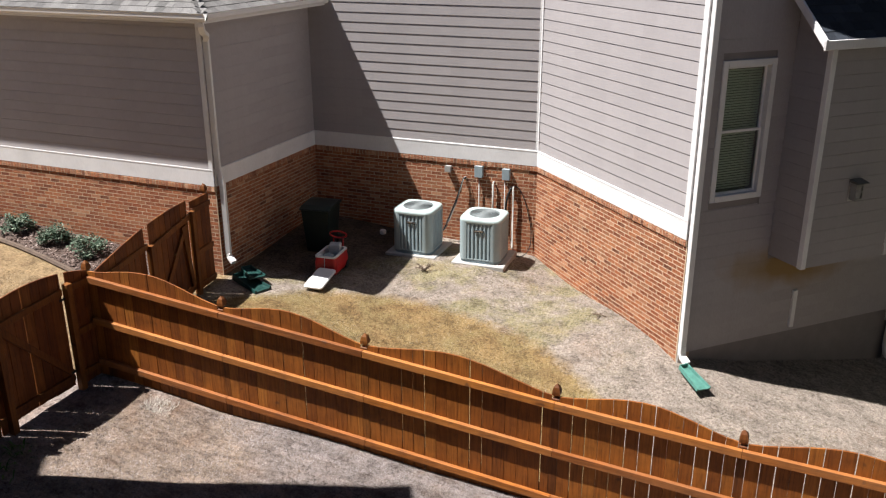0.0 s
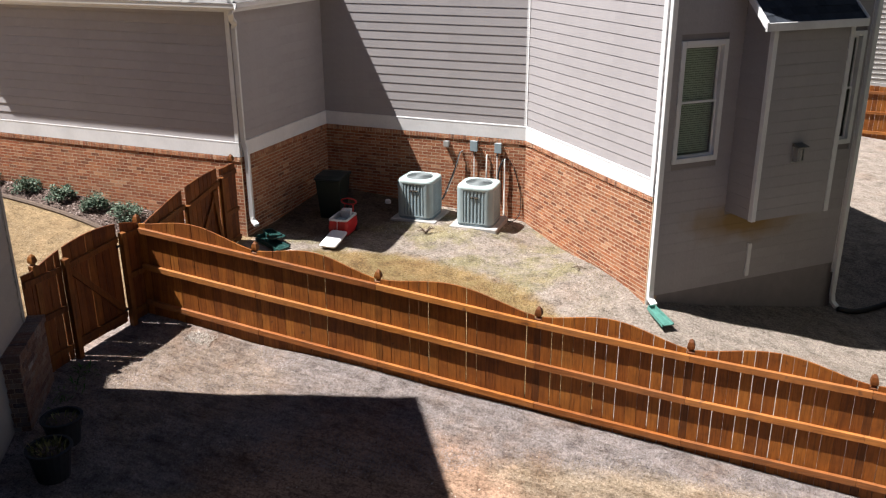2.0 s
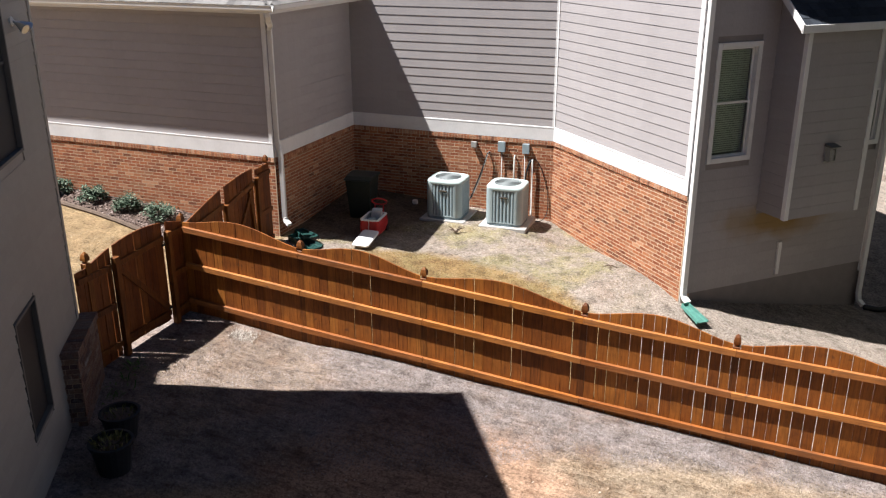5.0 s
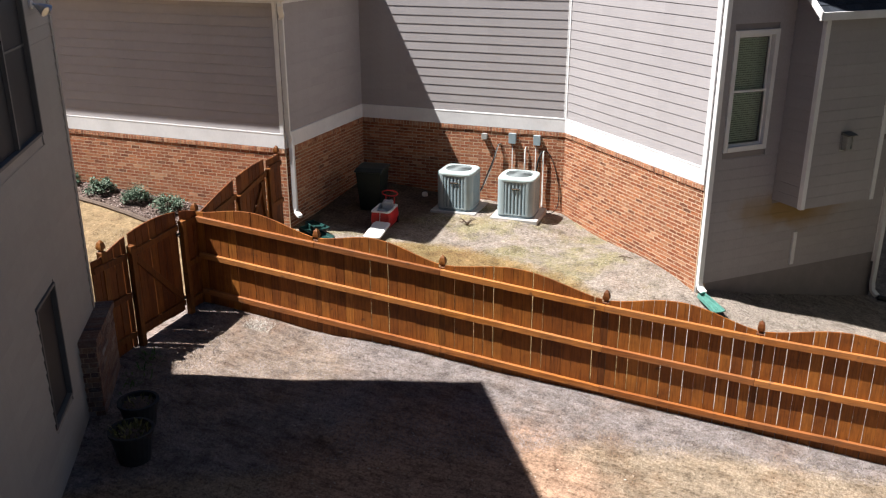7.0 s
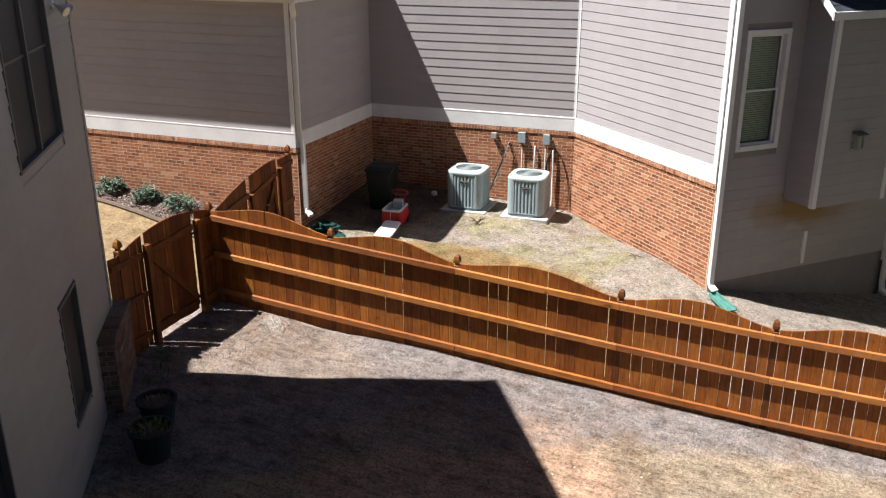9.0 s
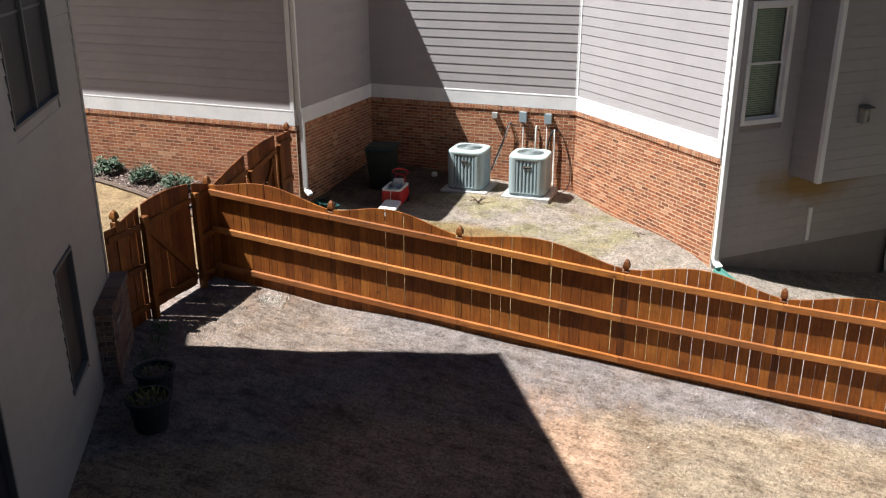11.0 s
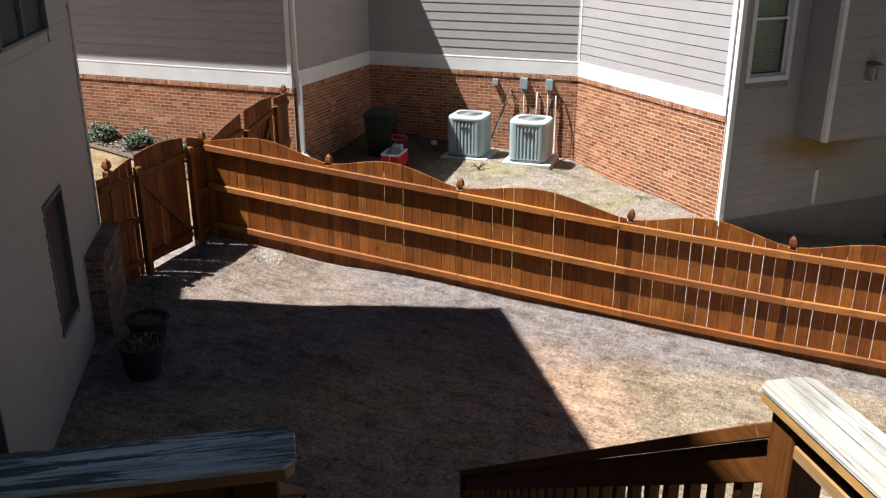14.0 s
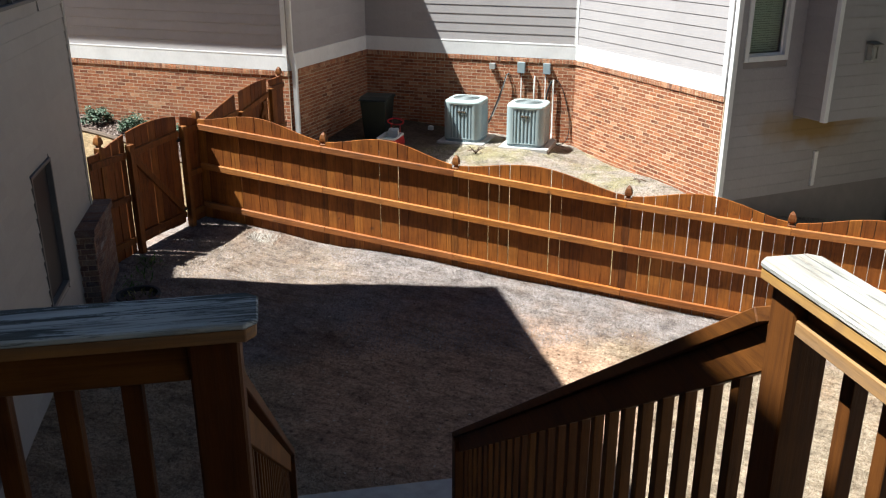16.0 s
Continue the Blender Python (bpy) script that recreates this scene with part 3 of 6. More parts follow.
def house_wall(name, p, q, z_low, z_top, brick=True, label="", hole=None):
    m, length = wall_frame(p, q)
    bm = bmesh.new()
    y0 = 0.0005 if brick else 0.0
    if hole:
        cuts = [(0.012, hole[0][0])] + [(a[1], b[0]) for a, b in zip(hole, hole[1:])] + [(hole[-1][1], length)]
        for a, b in cuts:
            box(bm, a, b, y0, 0.22, z_low, z_top)
        for a, b, c, d in hole:
            box(bm, a, b, y0, 0.22, z_low, c)
            box(bm, a, b, y0, 0.22, d, z_top)
    else:
        box(bm, 0, length, y0, 0.22, z_low, z_top)
    ob = part(name, bm, M_MORTAR if brick else M_FOUND)
    ob.matrix_basis = m
    tagged(ob, label, "wall", kind="structure")
    return ob, length


wall_a, la = house_wall("wall_west_front", P_A0, P_AB, -0.6, 4.25, label="taupe lap siding over red brick base")
wall_b, lb = house_wall("wall_return", P_AB, P_BC, -0.6, 4.25, label="shaded taupe siding over red brick base")
wall_c, lc = house_wall("wall_back", P_BC, P_CD, -0.6, 7.9, label="taupe lap siding over red brick base")
wall_d, ld = house_wall("wall_angled", P_CD, P_DE, -0.9, 7.9, label="sunlit taupe lap siding over red brick base")
W1 = (0.267, 1.155, 1.99, 3.91)
W2 = (3.15, 4.035, 1.99, 3.91)
wall_e, le = house_wall("wall_gable_side", P_DE, P_EF, -1.6, 7.9, brick=False, label="shaded taupe lap siding to the ground", hole=(W1, W2))
P_FG = (P_EF[0] - D_DIR.x * 7, P_EF[1] - D_DIR.y * 7)
wall_f, _ = house_wall("wall_far_side", P_EF, P_FG, -1.6, 7.9, brick=False, label="taupe siding wall at the back")
siding(wall_f, 0.0, 7.0, -0.9, 7.7)
for wall, length, z1, lip in ((wall_a, la, 4.2, 0.024), (wall_b, lb, 4.2, 0.012), (wall_c, lc, 7.8, 0.0145), (wall_d, ld, 7.8, 0.0145)):
    siding(wall, 0.0, length, TRIM_TOP, z1, lip=lip, slot=0.02 if wall == wall_a else 0.008)
    trim_board(wall, 0.0, length)
    rowlock(wall, 0.0, length)
# these boards carry the ochre reflected glow in their base colour
M_GLOW_SIDING = siding_with_glow("ochre_glow_taupe", toned((0.49, 0.452, 0.447)), P_DE, E_DIR)
siding(wall_e, 0.0, le, -0.25, 7.8, mat=M_GLOW_SIDING, holes=(W1, W2, (1.45, 3.05, 1.075, 4.80)))
corner_board(wall_a, la - 0.085, la, TRIM_TOP, 4.2)
corner_board(wall_c, lc - 0.045, lc, TRIM_TOP, 7.8)
corner_board(wall_d, 0.0, 0.045, TRIM_TOP, 7.8)
corner_board(wall_d, ld - 0.10, ld, LEDGE, 7.8, 0.03)
corner_board(wall_e, 0.0, 0.075, -0.5, 7.8, 0.03)
corner_board(wall_e, le - 0.09, le, -0.45, 7.8, 0.03)
brick_band(wall_a, la, -0.15, (la - 4.6, la))
brick_band(wall_b, lb, -0.3, (0.0, lb))
brick_band(wall_c, lc, -0.35, (1.0, lc))
brick_band(wall_d, ld, -0.6, (0.9, ld))


# unseen dark wall added on the open side, keeps sky and bounce off the siding
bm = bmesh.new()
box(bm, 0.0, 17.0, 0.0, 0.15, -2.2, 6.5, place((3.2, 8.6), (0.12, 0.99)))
tagged(part("wall_light_blocker", bm, M_BLOCKER), "unseen dark wall added on the open side to block light", "wall", kind="structure")


# ---- next-door house: roofs, gutters, downspouts ----
def shingle_slope(name, m, width, depth, mat, label, taper=(0.0, 0.0), thick=0.05):
    """A roof plane: local x along the eave, y up the slope; rows of shingle tabs. taper: hip cut at both ends per metre of slope."""
    ob = thing(name, label, "roof", m, kind="structure")
    bm = bmesh.new()
    prism(bm, [(0, 0), (width, 0), (width - taper[1] * depth, depth), (taper[0] * depth, depth)], -thick, 0.0, "z")
    part("roof_deck", bm, mat, ob)
    bm = bmesh.new()
    y, row = 0.0, 0
    while y < depth - 0.05:
        x = taper[0] * y - (0.15 if row % 2 else 0.0)
        x1 = width - taper[1] * y
        while x < x1:
            w = random.uniform(0.14, 0.2)
            a, b = max(x, taper[0] * y), min(x + w - 0.004, x1)
            if b - a > 0.01:
                t = random.uniform(0.008, 0.014)
                prism(bm, [(y, t), (y + 0.16, 0.003), (y + 0.16, 0.0), (y, 0.0)], a, b, "x")
            x += w
        y += 0.145
        row += 1
    tagged(part("shingles", bm, mat, ob), kind="stuff")
    return ob


EAVE = 4.27
GX, GY = BX + 0.48, AY - 0.53
pitch = 30
shingle_slope("roof_west_front", pose(-15.63, GY + 0.09, EAVE + 0.05, pitch, 0, 0), 15.63 + GX - 0.09, 3.2, M_SHINGLE2, "weathered grey shingle roof", (0, math.cos(radians(pitch))))
shingle_slope("roof_west_side", pose(GX - 0.09, GY + 0.09, EAVE + 0.05, 0, 0, 90) @ pose(0, 0, 0, pitch, 0, 0), CY - GY - 0.1, 3.2, M_SHINGLE2, "weathered grey shingle roof side", (math.cos(radians(pitch)), 0))


def gutter(p, q, z, label="white metal eave gutter"):
    m, length = wall_frame(p, q)
    ob = thing("gutter", label, "gutter", m, kind="structure")
    bm = bmesh.new()
    prism(bm, [(0.0, z), (-0.006, z), (-0.006, z - 0.095), (-0.07, z - 0.11), (-0.10, z - 0.07), (-0.105, z - 0.01), (-0.112, z), (-0.09, z), (-0.09, z - 0.06),
               (-0.065, z - 0.098), (0.0, z - 0.085)][:7] + [(-0.1, z - 0.012), (-0.07, z - 0.1), (0.0, z - 0.09)], 0, length, "x")
    part("trough", bm, M_GUTTER, ob)
    return ob


def soffit(name, outline, z):
    bm = bmesh.new()
    prism(bm, outline, z, z + 0.04, "z")
    tagged(part(name, bm, M_WHITE), "white painted soffit under the eave", "soffit", kind="structure")


gutter((-15.63, GY + 0.11), (GX, GY + 0.11), EAVE + 0.06)
gutter((GX - 0.11, GY + 0.112), (GX - 0.11, CY), EAVE + 0.06)
soffit("soffit", [(-15.63, GY + 0.1), (GX - 0.1, GY + 0.1), (GX - 0.1, CY), (BX, CY), (BX, AY), (-15.63, AY)], EAVE - 0.09)


def downspout(points, label, group="downspouts"):
    """Rectangular metal spout along a polyline, with crimped elbows."""
    ob = thing("downspout", label, "downspout", group=group)
    pts = [Vector(p) for p in points]
    w, h = 0.048, 0.034
    rings = []
    for i, p in enumerate(pts):
        d = (pts[min(i + 1, len(pts) - 1)] - pts[max(i - 1, 0)]).normalized()
        side = Vector((d.y, -d.x, 0))
        a = side.normalized() if side.length > 0.3 else (Vector((pts[-1] - pts[0]).to_2d().to_3d()).normalized().cross(Vector((0, 0, 1))) if (pts[-1] - pts[0]).to_2d().length > 0.03 else Vector((1, 0, 0)))
        b = d.cross(a).normalized()
        rings.append((p, w * a, h * b))

    def hose(name, sel, grow=1.0, bev=0.006):
        bm = bmesh.new()
        loops = [[bm.verts.new(p + grow * (sx * u + sy * v)) for sx, sy in ((-1, -1), (1, -1), (1, 1), (-1, 1))] for p, u, v in sel]
        for r, s in zip(loops, loops[1:]):
            for k in range(4):
                bm.faces.new((r[k], r[(k + 1) % 4], s[(k + 1) % 4], s[k]))
        bm.faces.new(loops[0])
        bm.faces.new(loops[-1][::-1])
        part(name, bm, M_GUTTER, ob, bevel=bev)
    run = [rings[0]]
    for r, s in zip(rings, rings[1:]):
        if (s[0] - r[0]).length > 0.6:
            if len(run) > 1:
                hose("elbow", run)
            hose("spout", [r, s], 0.97)
            run = [s]
        else:
            run.append(s)
    if len(run) > 1:
        hose("elbow", run)
    return ob


bx = BX + 0.04
downspout([(GX - 0.16, AY - 0.40, EAVE - 0.02), (GX - 0.16, AY - 0.40, EAVE - 0.12), (GX - 0.22, AY - 0.30, EAVE - 0.22), (bx + 0.06, AY + 0.00, EAVE - 0.32), (bx, AY + 0.055, EAVE - 0.42), (bx, AY + 0.055, 1.84),
           (bx + 0.01, AY + 0.055, 1.77), (bx + 0.055, AY + 0.055, 1.62), (bx + 0.065, AY + 0.055, 1.50), (bx + 0.065, AY + 0.055, 0.30), (bx + 0.085, AY + 0.045, 0.23), (bx + 0.20, AY - 0.0, 0.155)],
          "white metal downspout from the eave with elbowed foot")


def along_e(s, out=0.0, z=0.0):
    return Vector((P_DE[0] + E_DIR.x * s + D_DIR.x * out, P_DE[1] + E_DIR.y * s + D_DIR.y * out, z))


o1 = along_e(0.035, 0.07)
g = ground_z(o1.x, o1.y)
downspout([(o1.x, o1.y, 7.7), (o1.x, o1.y, g + 0.30), (o1.x, o1.y, g + 0.20), along_e(0.035, 0.10, g + 0.13), along_e(0.03, 0.22, g + 0.08)], "white metal downspout beside the brick corner")
o2 = along_e(le - 0.03, 0.07)
g = ground_z(o2.x, o2.y)
downspout([(o2.x, o2.y, 7.7), (o2.x, o2.y, g + 0.28), along_e(le - 0.03, 0.10, g + 0.14), along_e(le - 0.03, 0.22, g + 0.07)], "white metal downspout at the far corner")
TOP = 7.9
hx = [P_BC, P_CD, P_DE, P_EF, P_FG, (P_BC[0] - 0.0, P_FG[1])]
bm = bmesh.new()
cxy = Vector((sum(p[0] for p in hx) / 6, sum(p[1] for p in hx) / 6))
rim = [cxy + (Vector(p) - cxy) * 1.07 for p in hx]
low = [bm.verts.new((p.x, p.y, TOP)) for p in rim]
up = [bm.verts.new((cxy.x + (p.x - cxy.x) * 0.15, cxy.y + (p.y - cxy.y) * 0.15, TOP + 2.2)) for p in rim]
for i in range(6):
    bm.faces.new((low[i], low[(i + 1) % 6], up[(i + 1) % 6], up[i]))
bm.faces.new(up)
bm.faces.new(low[::-1])
tagged(part("roof_main", bm, M_SHINGLE), "dark shingle hip roof over the taupe house", "roof", kind="structure")


# ---- windows of the next-door house ----
def sash_window(name, wall, hole, label):
    x0, x1, z0, z1 = hole
    win = thing(name, label, "window", kind="structure")
    win.matrix_basis = wall.matrix_basis @ pose(x0, 0, z0)
    w, h = x1 - x0, z1 - z0
    t = 0.085
    for a, b, c, d, n in ((0, t, 0, h, "casing"), (w - t, w, 0, h, "casing"), (t, w - t, h - t, h, "casing"), (t, w - t, 0.0, t, "sill")):
        bm = bmesh.new()
        box(bm, a, b, -0.034 if n == "casing" else -0.038, 0.10, c, d)
        part(n, bm, M_WHITE, win, bevel=0.004)
    s = 0.035
    mid = h * 0.5
    for lo, hi, y in ((t, mid + 0.02, 0.03), (mid - 0.02, h - t, 0.055)):
        bm = bmesh.new()
        for a, b, c, d in ((t, t + s, lo, hi), (w - t - s, w - t, lo, hi), (t + s, w - t - s, lo, lo + s), (t + s, w - t - s, hi - s, hi)):
            box(bm, a, b, y, y + 0.025, c, d)
        sash = part("sash", bm, M_WHITE, win)
        bm = bmesh.new()
        box(bm, t + s - 0.005, w - t - s + 0.005, y + 0.010, y + 0.015, lo + s - 0.005, hi - s + 0.005)
        part("pane", bm, M_GLASS, sash).visible_shadow = False
    bm = bmesh.new()
    box(bm, t, w - t, 0.21, 0.215, 0, h)
    part("dim_backing", bm, M_DIMROOM, win, "dim room behind the blind")
    z = t + 0.06
    mesh = None
    while z < h - t - 0.05:
        if mesh is None:
            bm = bmesh.new()
            box(bm, t + 0.01, w - t - 0.01, -0.019, 0.019, -0.001, 0.001)
            mesh = to_mesh("blind_slat", bm, M_BLIND)
        ob = new("blind_slat", mesh)
        ob.parent = win
        ob.matrix_basis = pose(0, 0.13, z, -58)
        z += 0.036
    return win


sash_window("window_1", wall_e, W1, "white sash window with lowered slat blind")
sash_window("window_2", wall_e, W2, "white sash window behind the boxed bay")

# ---- boxed bay on the shaded wall ----
BAY0, BAY1, OUT = 1.45, 3.05, 0.655
BAY_LO, BAY_HI = 1.075, 4.17
bay = thing("wall_bay", "taupe siding box bay with white corner boards", "bay", place(P_DE, E_DIR), kind="structure")
bm = bmesh.new()
box(bm, BAY0 + 0.02, BAY1 - 0.02, -OUT + 0.02, 0.0, BAY_LO, BAY_HI)
part("bay_core", bm, M_FOUND, bay)


def bay_siding(m, length):
    face = thing("bay_face", "", "", m)
    face.parent = bay
    mesh = plank_mesh(length)
    z = BAY_LO
    while z < BAY_HI - 0.05:
        ob = new("siding_board", mesh)
        ob.parent = face
        ob.location = (0, 0, z)
        z += LAP


bay_siding(pose(BAY0 + 0.02, -OUT + 0.02, 0), BAY1 - BAY0 - 0.04)
bay_siding(pose(BAY0 + 0.02, 0.0, 0, 0, 0, -90), OUT - 0.02)
bay_siding(pose(BAY1 - 0.02, -OUT + 0.02, 0, 0, 0, 90), OUT - 0.02)
for x0, x1, y0, y1 in ((BAY0 - 0.012, BAY0 + 0.075, -OUT - 0.012, -OUT + 0.075), (BAY1 - 0.075, BAY1 + 0.012, -OUT - 0.012, -OUT + 0.075)):
    bm = bmesh.new()
    box(bm, x0, x1, y0, y1, BAY_LO - 0.01, BAY_HI)
    part("corner_board", bm, M_WHITE, bay, "white corner board", bevel=0.004)
rise = 0.70
slope = math.degrees(math.atan2(rise, OUT + 0.12))
shingle_slope("roof_bay", place(P_DE, E_DIR) @ pose(BAY0 - 0.26, -OUT - 0.12, BAY_HI + 0.03, slope), BAY1 - BAY0 + 0.36, math.hypot(rise, OUT + 0.12), M_SHINGLE, "dark shingle shed roof over the bay")
bm = bmesh.new()
box(bm, BAY0 - 0.29, BAY1 + 0.12, -OUT - 0.15, -OUT - 0.11, BAY_HI - 0.08, BAY_HI + 0.04)
part("fascia", bm, M_WHITE, bay, "white fascia board", bevel=0.004)
for x in (BAY0 - 0.29, BAY1 + 0.09):
    bm = bmesh.new()
    prism(bm, [(-OUT - 0.15, BAY_HI - 0.08), (-OUT - 0.15, BAY_HI + 0.05), (0.0, BAY_HI + rise + 0.07), (0.0, BAY_HI + rise - 0.06)], x, x + 0.03, "x")
    part("rake_board", bm, M_WHITE, bay, "white rake board")
    bm = bmesh.new()
    xi = BAY0 + 0.02 if x < 2 else BAY1 - 0.12
    prism(bm, [(-OUT + 0.02, BAY_HI - 0.02), (0.0, BAY_HI - 0.02), (0.0, BAY_HI + rise - 0.02)], xi + 0.0, xi + 0.1, "x")
    part("gable_fill", bm, M_SIDING, bay)

# ---- the long fence ----
FENCE_Y = 8.14
POSTS = ((-8.45, 1.205), (-6.32, 1.04), (-4.335, 0.89), (-2.03, 0.71), (-0.095, 0.59), (1.95, 0.515), (4.1, 0.40), (6.3, 0.28))


def gothic_post(parent, z_low, z_top, s=0.044):
    """A square post with a notched, pointed gothic head."""
    bm = bmesh.new()
    prof = [(s, z_low), (s, z_top - 0.17), (s * 0.55, z_top - 0.155), (s * 0.55, z_top - 0.14), (s, z_top - 0.12), (s * 1.0, z_top - 0.085), (s * 0.72, z_top - 0.035), (s * 0.1, z_top)]
    rings = [[bm.verts.new((a * r, b * r, z)) for a, b in ((-1, -1), (1, -1), (1, 1), (-1, 1))] for r, z in prof]
    for p, q in zip(rings, rings[1:]):
        for k in range(4):
            bm.faces.new((p[k], p[(k + 1) % 4], q[(k + 1) % 4], q[k]))
    bm.faces.new(rings[0][::-1])
    bm.faces.new(rings[-1])
    return part("post", bm, M_POST, parent, "post with pointed gothic head")


def picket(parent, x, y, w, z0, za, zb, t=0.017, lean=0.0, mat=None):
    """One board with its top cut along the arch from za to zb."""
    bm = bmesh.new()
    full = [(x, z0), (x + w, z0 + random.uniform(-0.004, 0.004)), (x + w + lean, zb), (x + lean, za)]
    c = 0.002
    inset = [(full[0][0] + c, full[0][1]), (full[1][0] - c, full[1][1]), (full[2][0] - c, full[2][1] - 0.002), (full[3][0] + c, full[3][1] - 0.002)]
    rows = [[bm.verts.new((a, yy, b)) for a, b in loop] for loop, yy in ((inset, y - 0.001), (full, y + 0.006), (full, y + t))]
    for p, q in zip(rows, rows[1:]):
        for k in range(4):
            bm.faces.new((p[k], q[k], q[(k + 1) % 4], p[(k + 1) % 4]))
    bm.faces.new(rows[0])
    bm.faces.new(rows[-1][::-1])
    return part("picket", bm, mat or M_PICKET, parent)


def rail(parent, x0, x1, za, zb, y, h=0.085, d=0.04, mat=None):
    bm = bmesh.new()
    vs = box(bm, x0, x1, y, y + d, 0, h)
    for v in vs:
        v.co.z += za + (zb - za) * (v.co.x - x0) / (x1 - x0) - h / 2
    return part("rail", bm, mat or M_RAIL, parent, bevel=0.003)


def fence_panel(x0, x1, ra, rb, last):
    w = x1 - x0
    ob = thing("picket_fence", "red-brown stained picket fence panel with arched top", "fence", pose(x0, FENCE_Y, 0), group="lengths of the long fence")
    post = gothic_post(ob, ground_z(x0, 8.2) - 0.3, ra + 0.23)
    post.location = (0, 0.046, 0)
    x = 0.047
    while x < w - 0.05:
        pw = min(random.uniform(0.132, 0.142), w - 0.047 - x)
        gap = random.choice((0.0005, 0.001, 0.001, 0.0015, 0.002, 0.006, 0.010) if x0 < -3 else (0.001, 0.003, 0.006, 0.008, 0.0095))
        if pw < 0.05:
            break

        def top(s):
            k = s / w
            return ra + (rb - ra) * k + 0.10 + 0.175 * (0.5 - 0.5 * math.cos(2 * math.pi * k)) ** 0.85
        zlow = ra + (rb - ra) * x / w - 1.45
        picket(ob, x, 0.004 + random.uniform(-0.002, 0.002), pw, zlow + random.uniform(0, 0.02), top(x), top(x + pw), lean=random.uniform(-0.002, 0.002))
        x += pw + gap
    for drop in (0.0, 0.59, 1.19):
        rail(ob, 0.002 if x0 > -8 else 0.085, w - 0.002, ra - drop, rb - drop, -0.055, d=0.054)
    if last:
        end = gothic_post(ob, ground_z(x1, 8.2) - 0.3, rb + 0.23)
        end.location = (w, 0.046, 0)
    return ob


for i in range(len(POSTS) - 1):
    fence_panel(POSTS[i][0], POSTS[i + 1][0], POSTS[i][1], POSTS[i + 1][1], i == len(POSTS) - 2)


# ---- gate fences ----
def brace(parent, xa, za, xb, zb, y, h=0.085, d=0.036):
    bm = bmesh.new()
    a = math.atan2(zb - za, xb - xa)
    length = math.hypot(xb - xa, zb - za)
    box(bm, 0, length, 0, d, -h / 2, h / 2, Matrix.Translation((xa, y, za)) @ Matrix.Rotation(-a, 4, "Y"))
    return part("brace", bm, M_POST, parent, bevel=0.003)


def square_post(parent, x, y, z0, z1, s=0.045, name="post"):
    bm = bmesh.new()
    prism(bm, [(x - s, y - s), (x + s, y - s), (x + s, y + s), (x - s, y + s)], z0, z1, "z")
    return part(name, bm, M_POST, parent, bevel=0.005)


def boards(parent, x0, x1, y, z0, top, gaps=(0.002, 0.006, 0.009)):
    x = x0
    while x < x1 - 0.03:
        pw = min(random.uniform(0.132, 0.142), x1 - x)
        picket(parent, x, y + random.uniform(-0.002, 0.002), pw, z0 + random.uniform(0, 0.02), top(x), top(x + pw), mat=M_PICKET_SHADED)
        x += pw + random.choice(gaps)


def yard_gate():
    """Runs from the fence corner back along y; local x goes from the house end towards the corner, y away from the yard."""
    m = pose(-8.40, 6.10, 0, 0, 0, 90)
    gz = -0.30

    def top(s):
        k = max(0.0, min(1.0, s / 2.05))
        return 1.235 + 0.02 * k + 0.23 * math.sin(math.pi * min(1.0, k * 0.92 + 0.02)) ** 0.8
    fx = thing("picket_fence", "red-brown stained fence return with arched top", "fence", m, group="gate fence")
    p = gothic_post(fx, gz - 0.3, 1.49)
    p.location = (0.05, 0.05, 0)
    boards(fx, -0.19, 0.48, 0.02, gz + 0.0, top, (0.003, 0.014))
    for z in (1.13, 0.55, -0.05):
        rail(fx, -0.19, 0.46, z, z, -0.02, mat=M_POST)
    square_post(fx, 0.50, -0.05, gz - 0.3, 1.275)
    square_post(fx, 1.635, -0.05, gz - 0.3, 1.29)
    boards(fx, 1.685, 2.06, 0.02, gz + 0.05, top, (0.003, ))
    for z in (1.19, 0.55, -0.05):
        rail(fx, 1.68, 2.06, z, z, -0.02, mat=M_POST)
    gt = thing("fence_gate", "closed stained board gate with diagonal brace", "gate", m, group="gates")
    boards(gt, 0.548, 1.588, 0.02, gz + 0.14, top, (0.002, 0.003, 0.012))
    rail(gt, 0.555, 1.575, 1.13, 1.19, -0.02, mat=M_POST)
    rail(gt, 0.555, 1.575, -0.02, -0.02, -0.02, mat=M_POST)
    brace(gt, 0.58, 1.08, 1.55, 0.05, -0.030)
    for z in (1.08, 0.05):
        bm = bmesh.new()
        box(bm, 1.50, 1.69, -0.032, -0.025, z, z + 0.035)
        part("strap_hinge", bm, M_BLACK, gt, "black strap hinge")


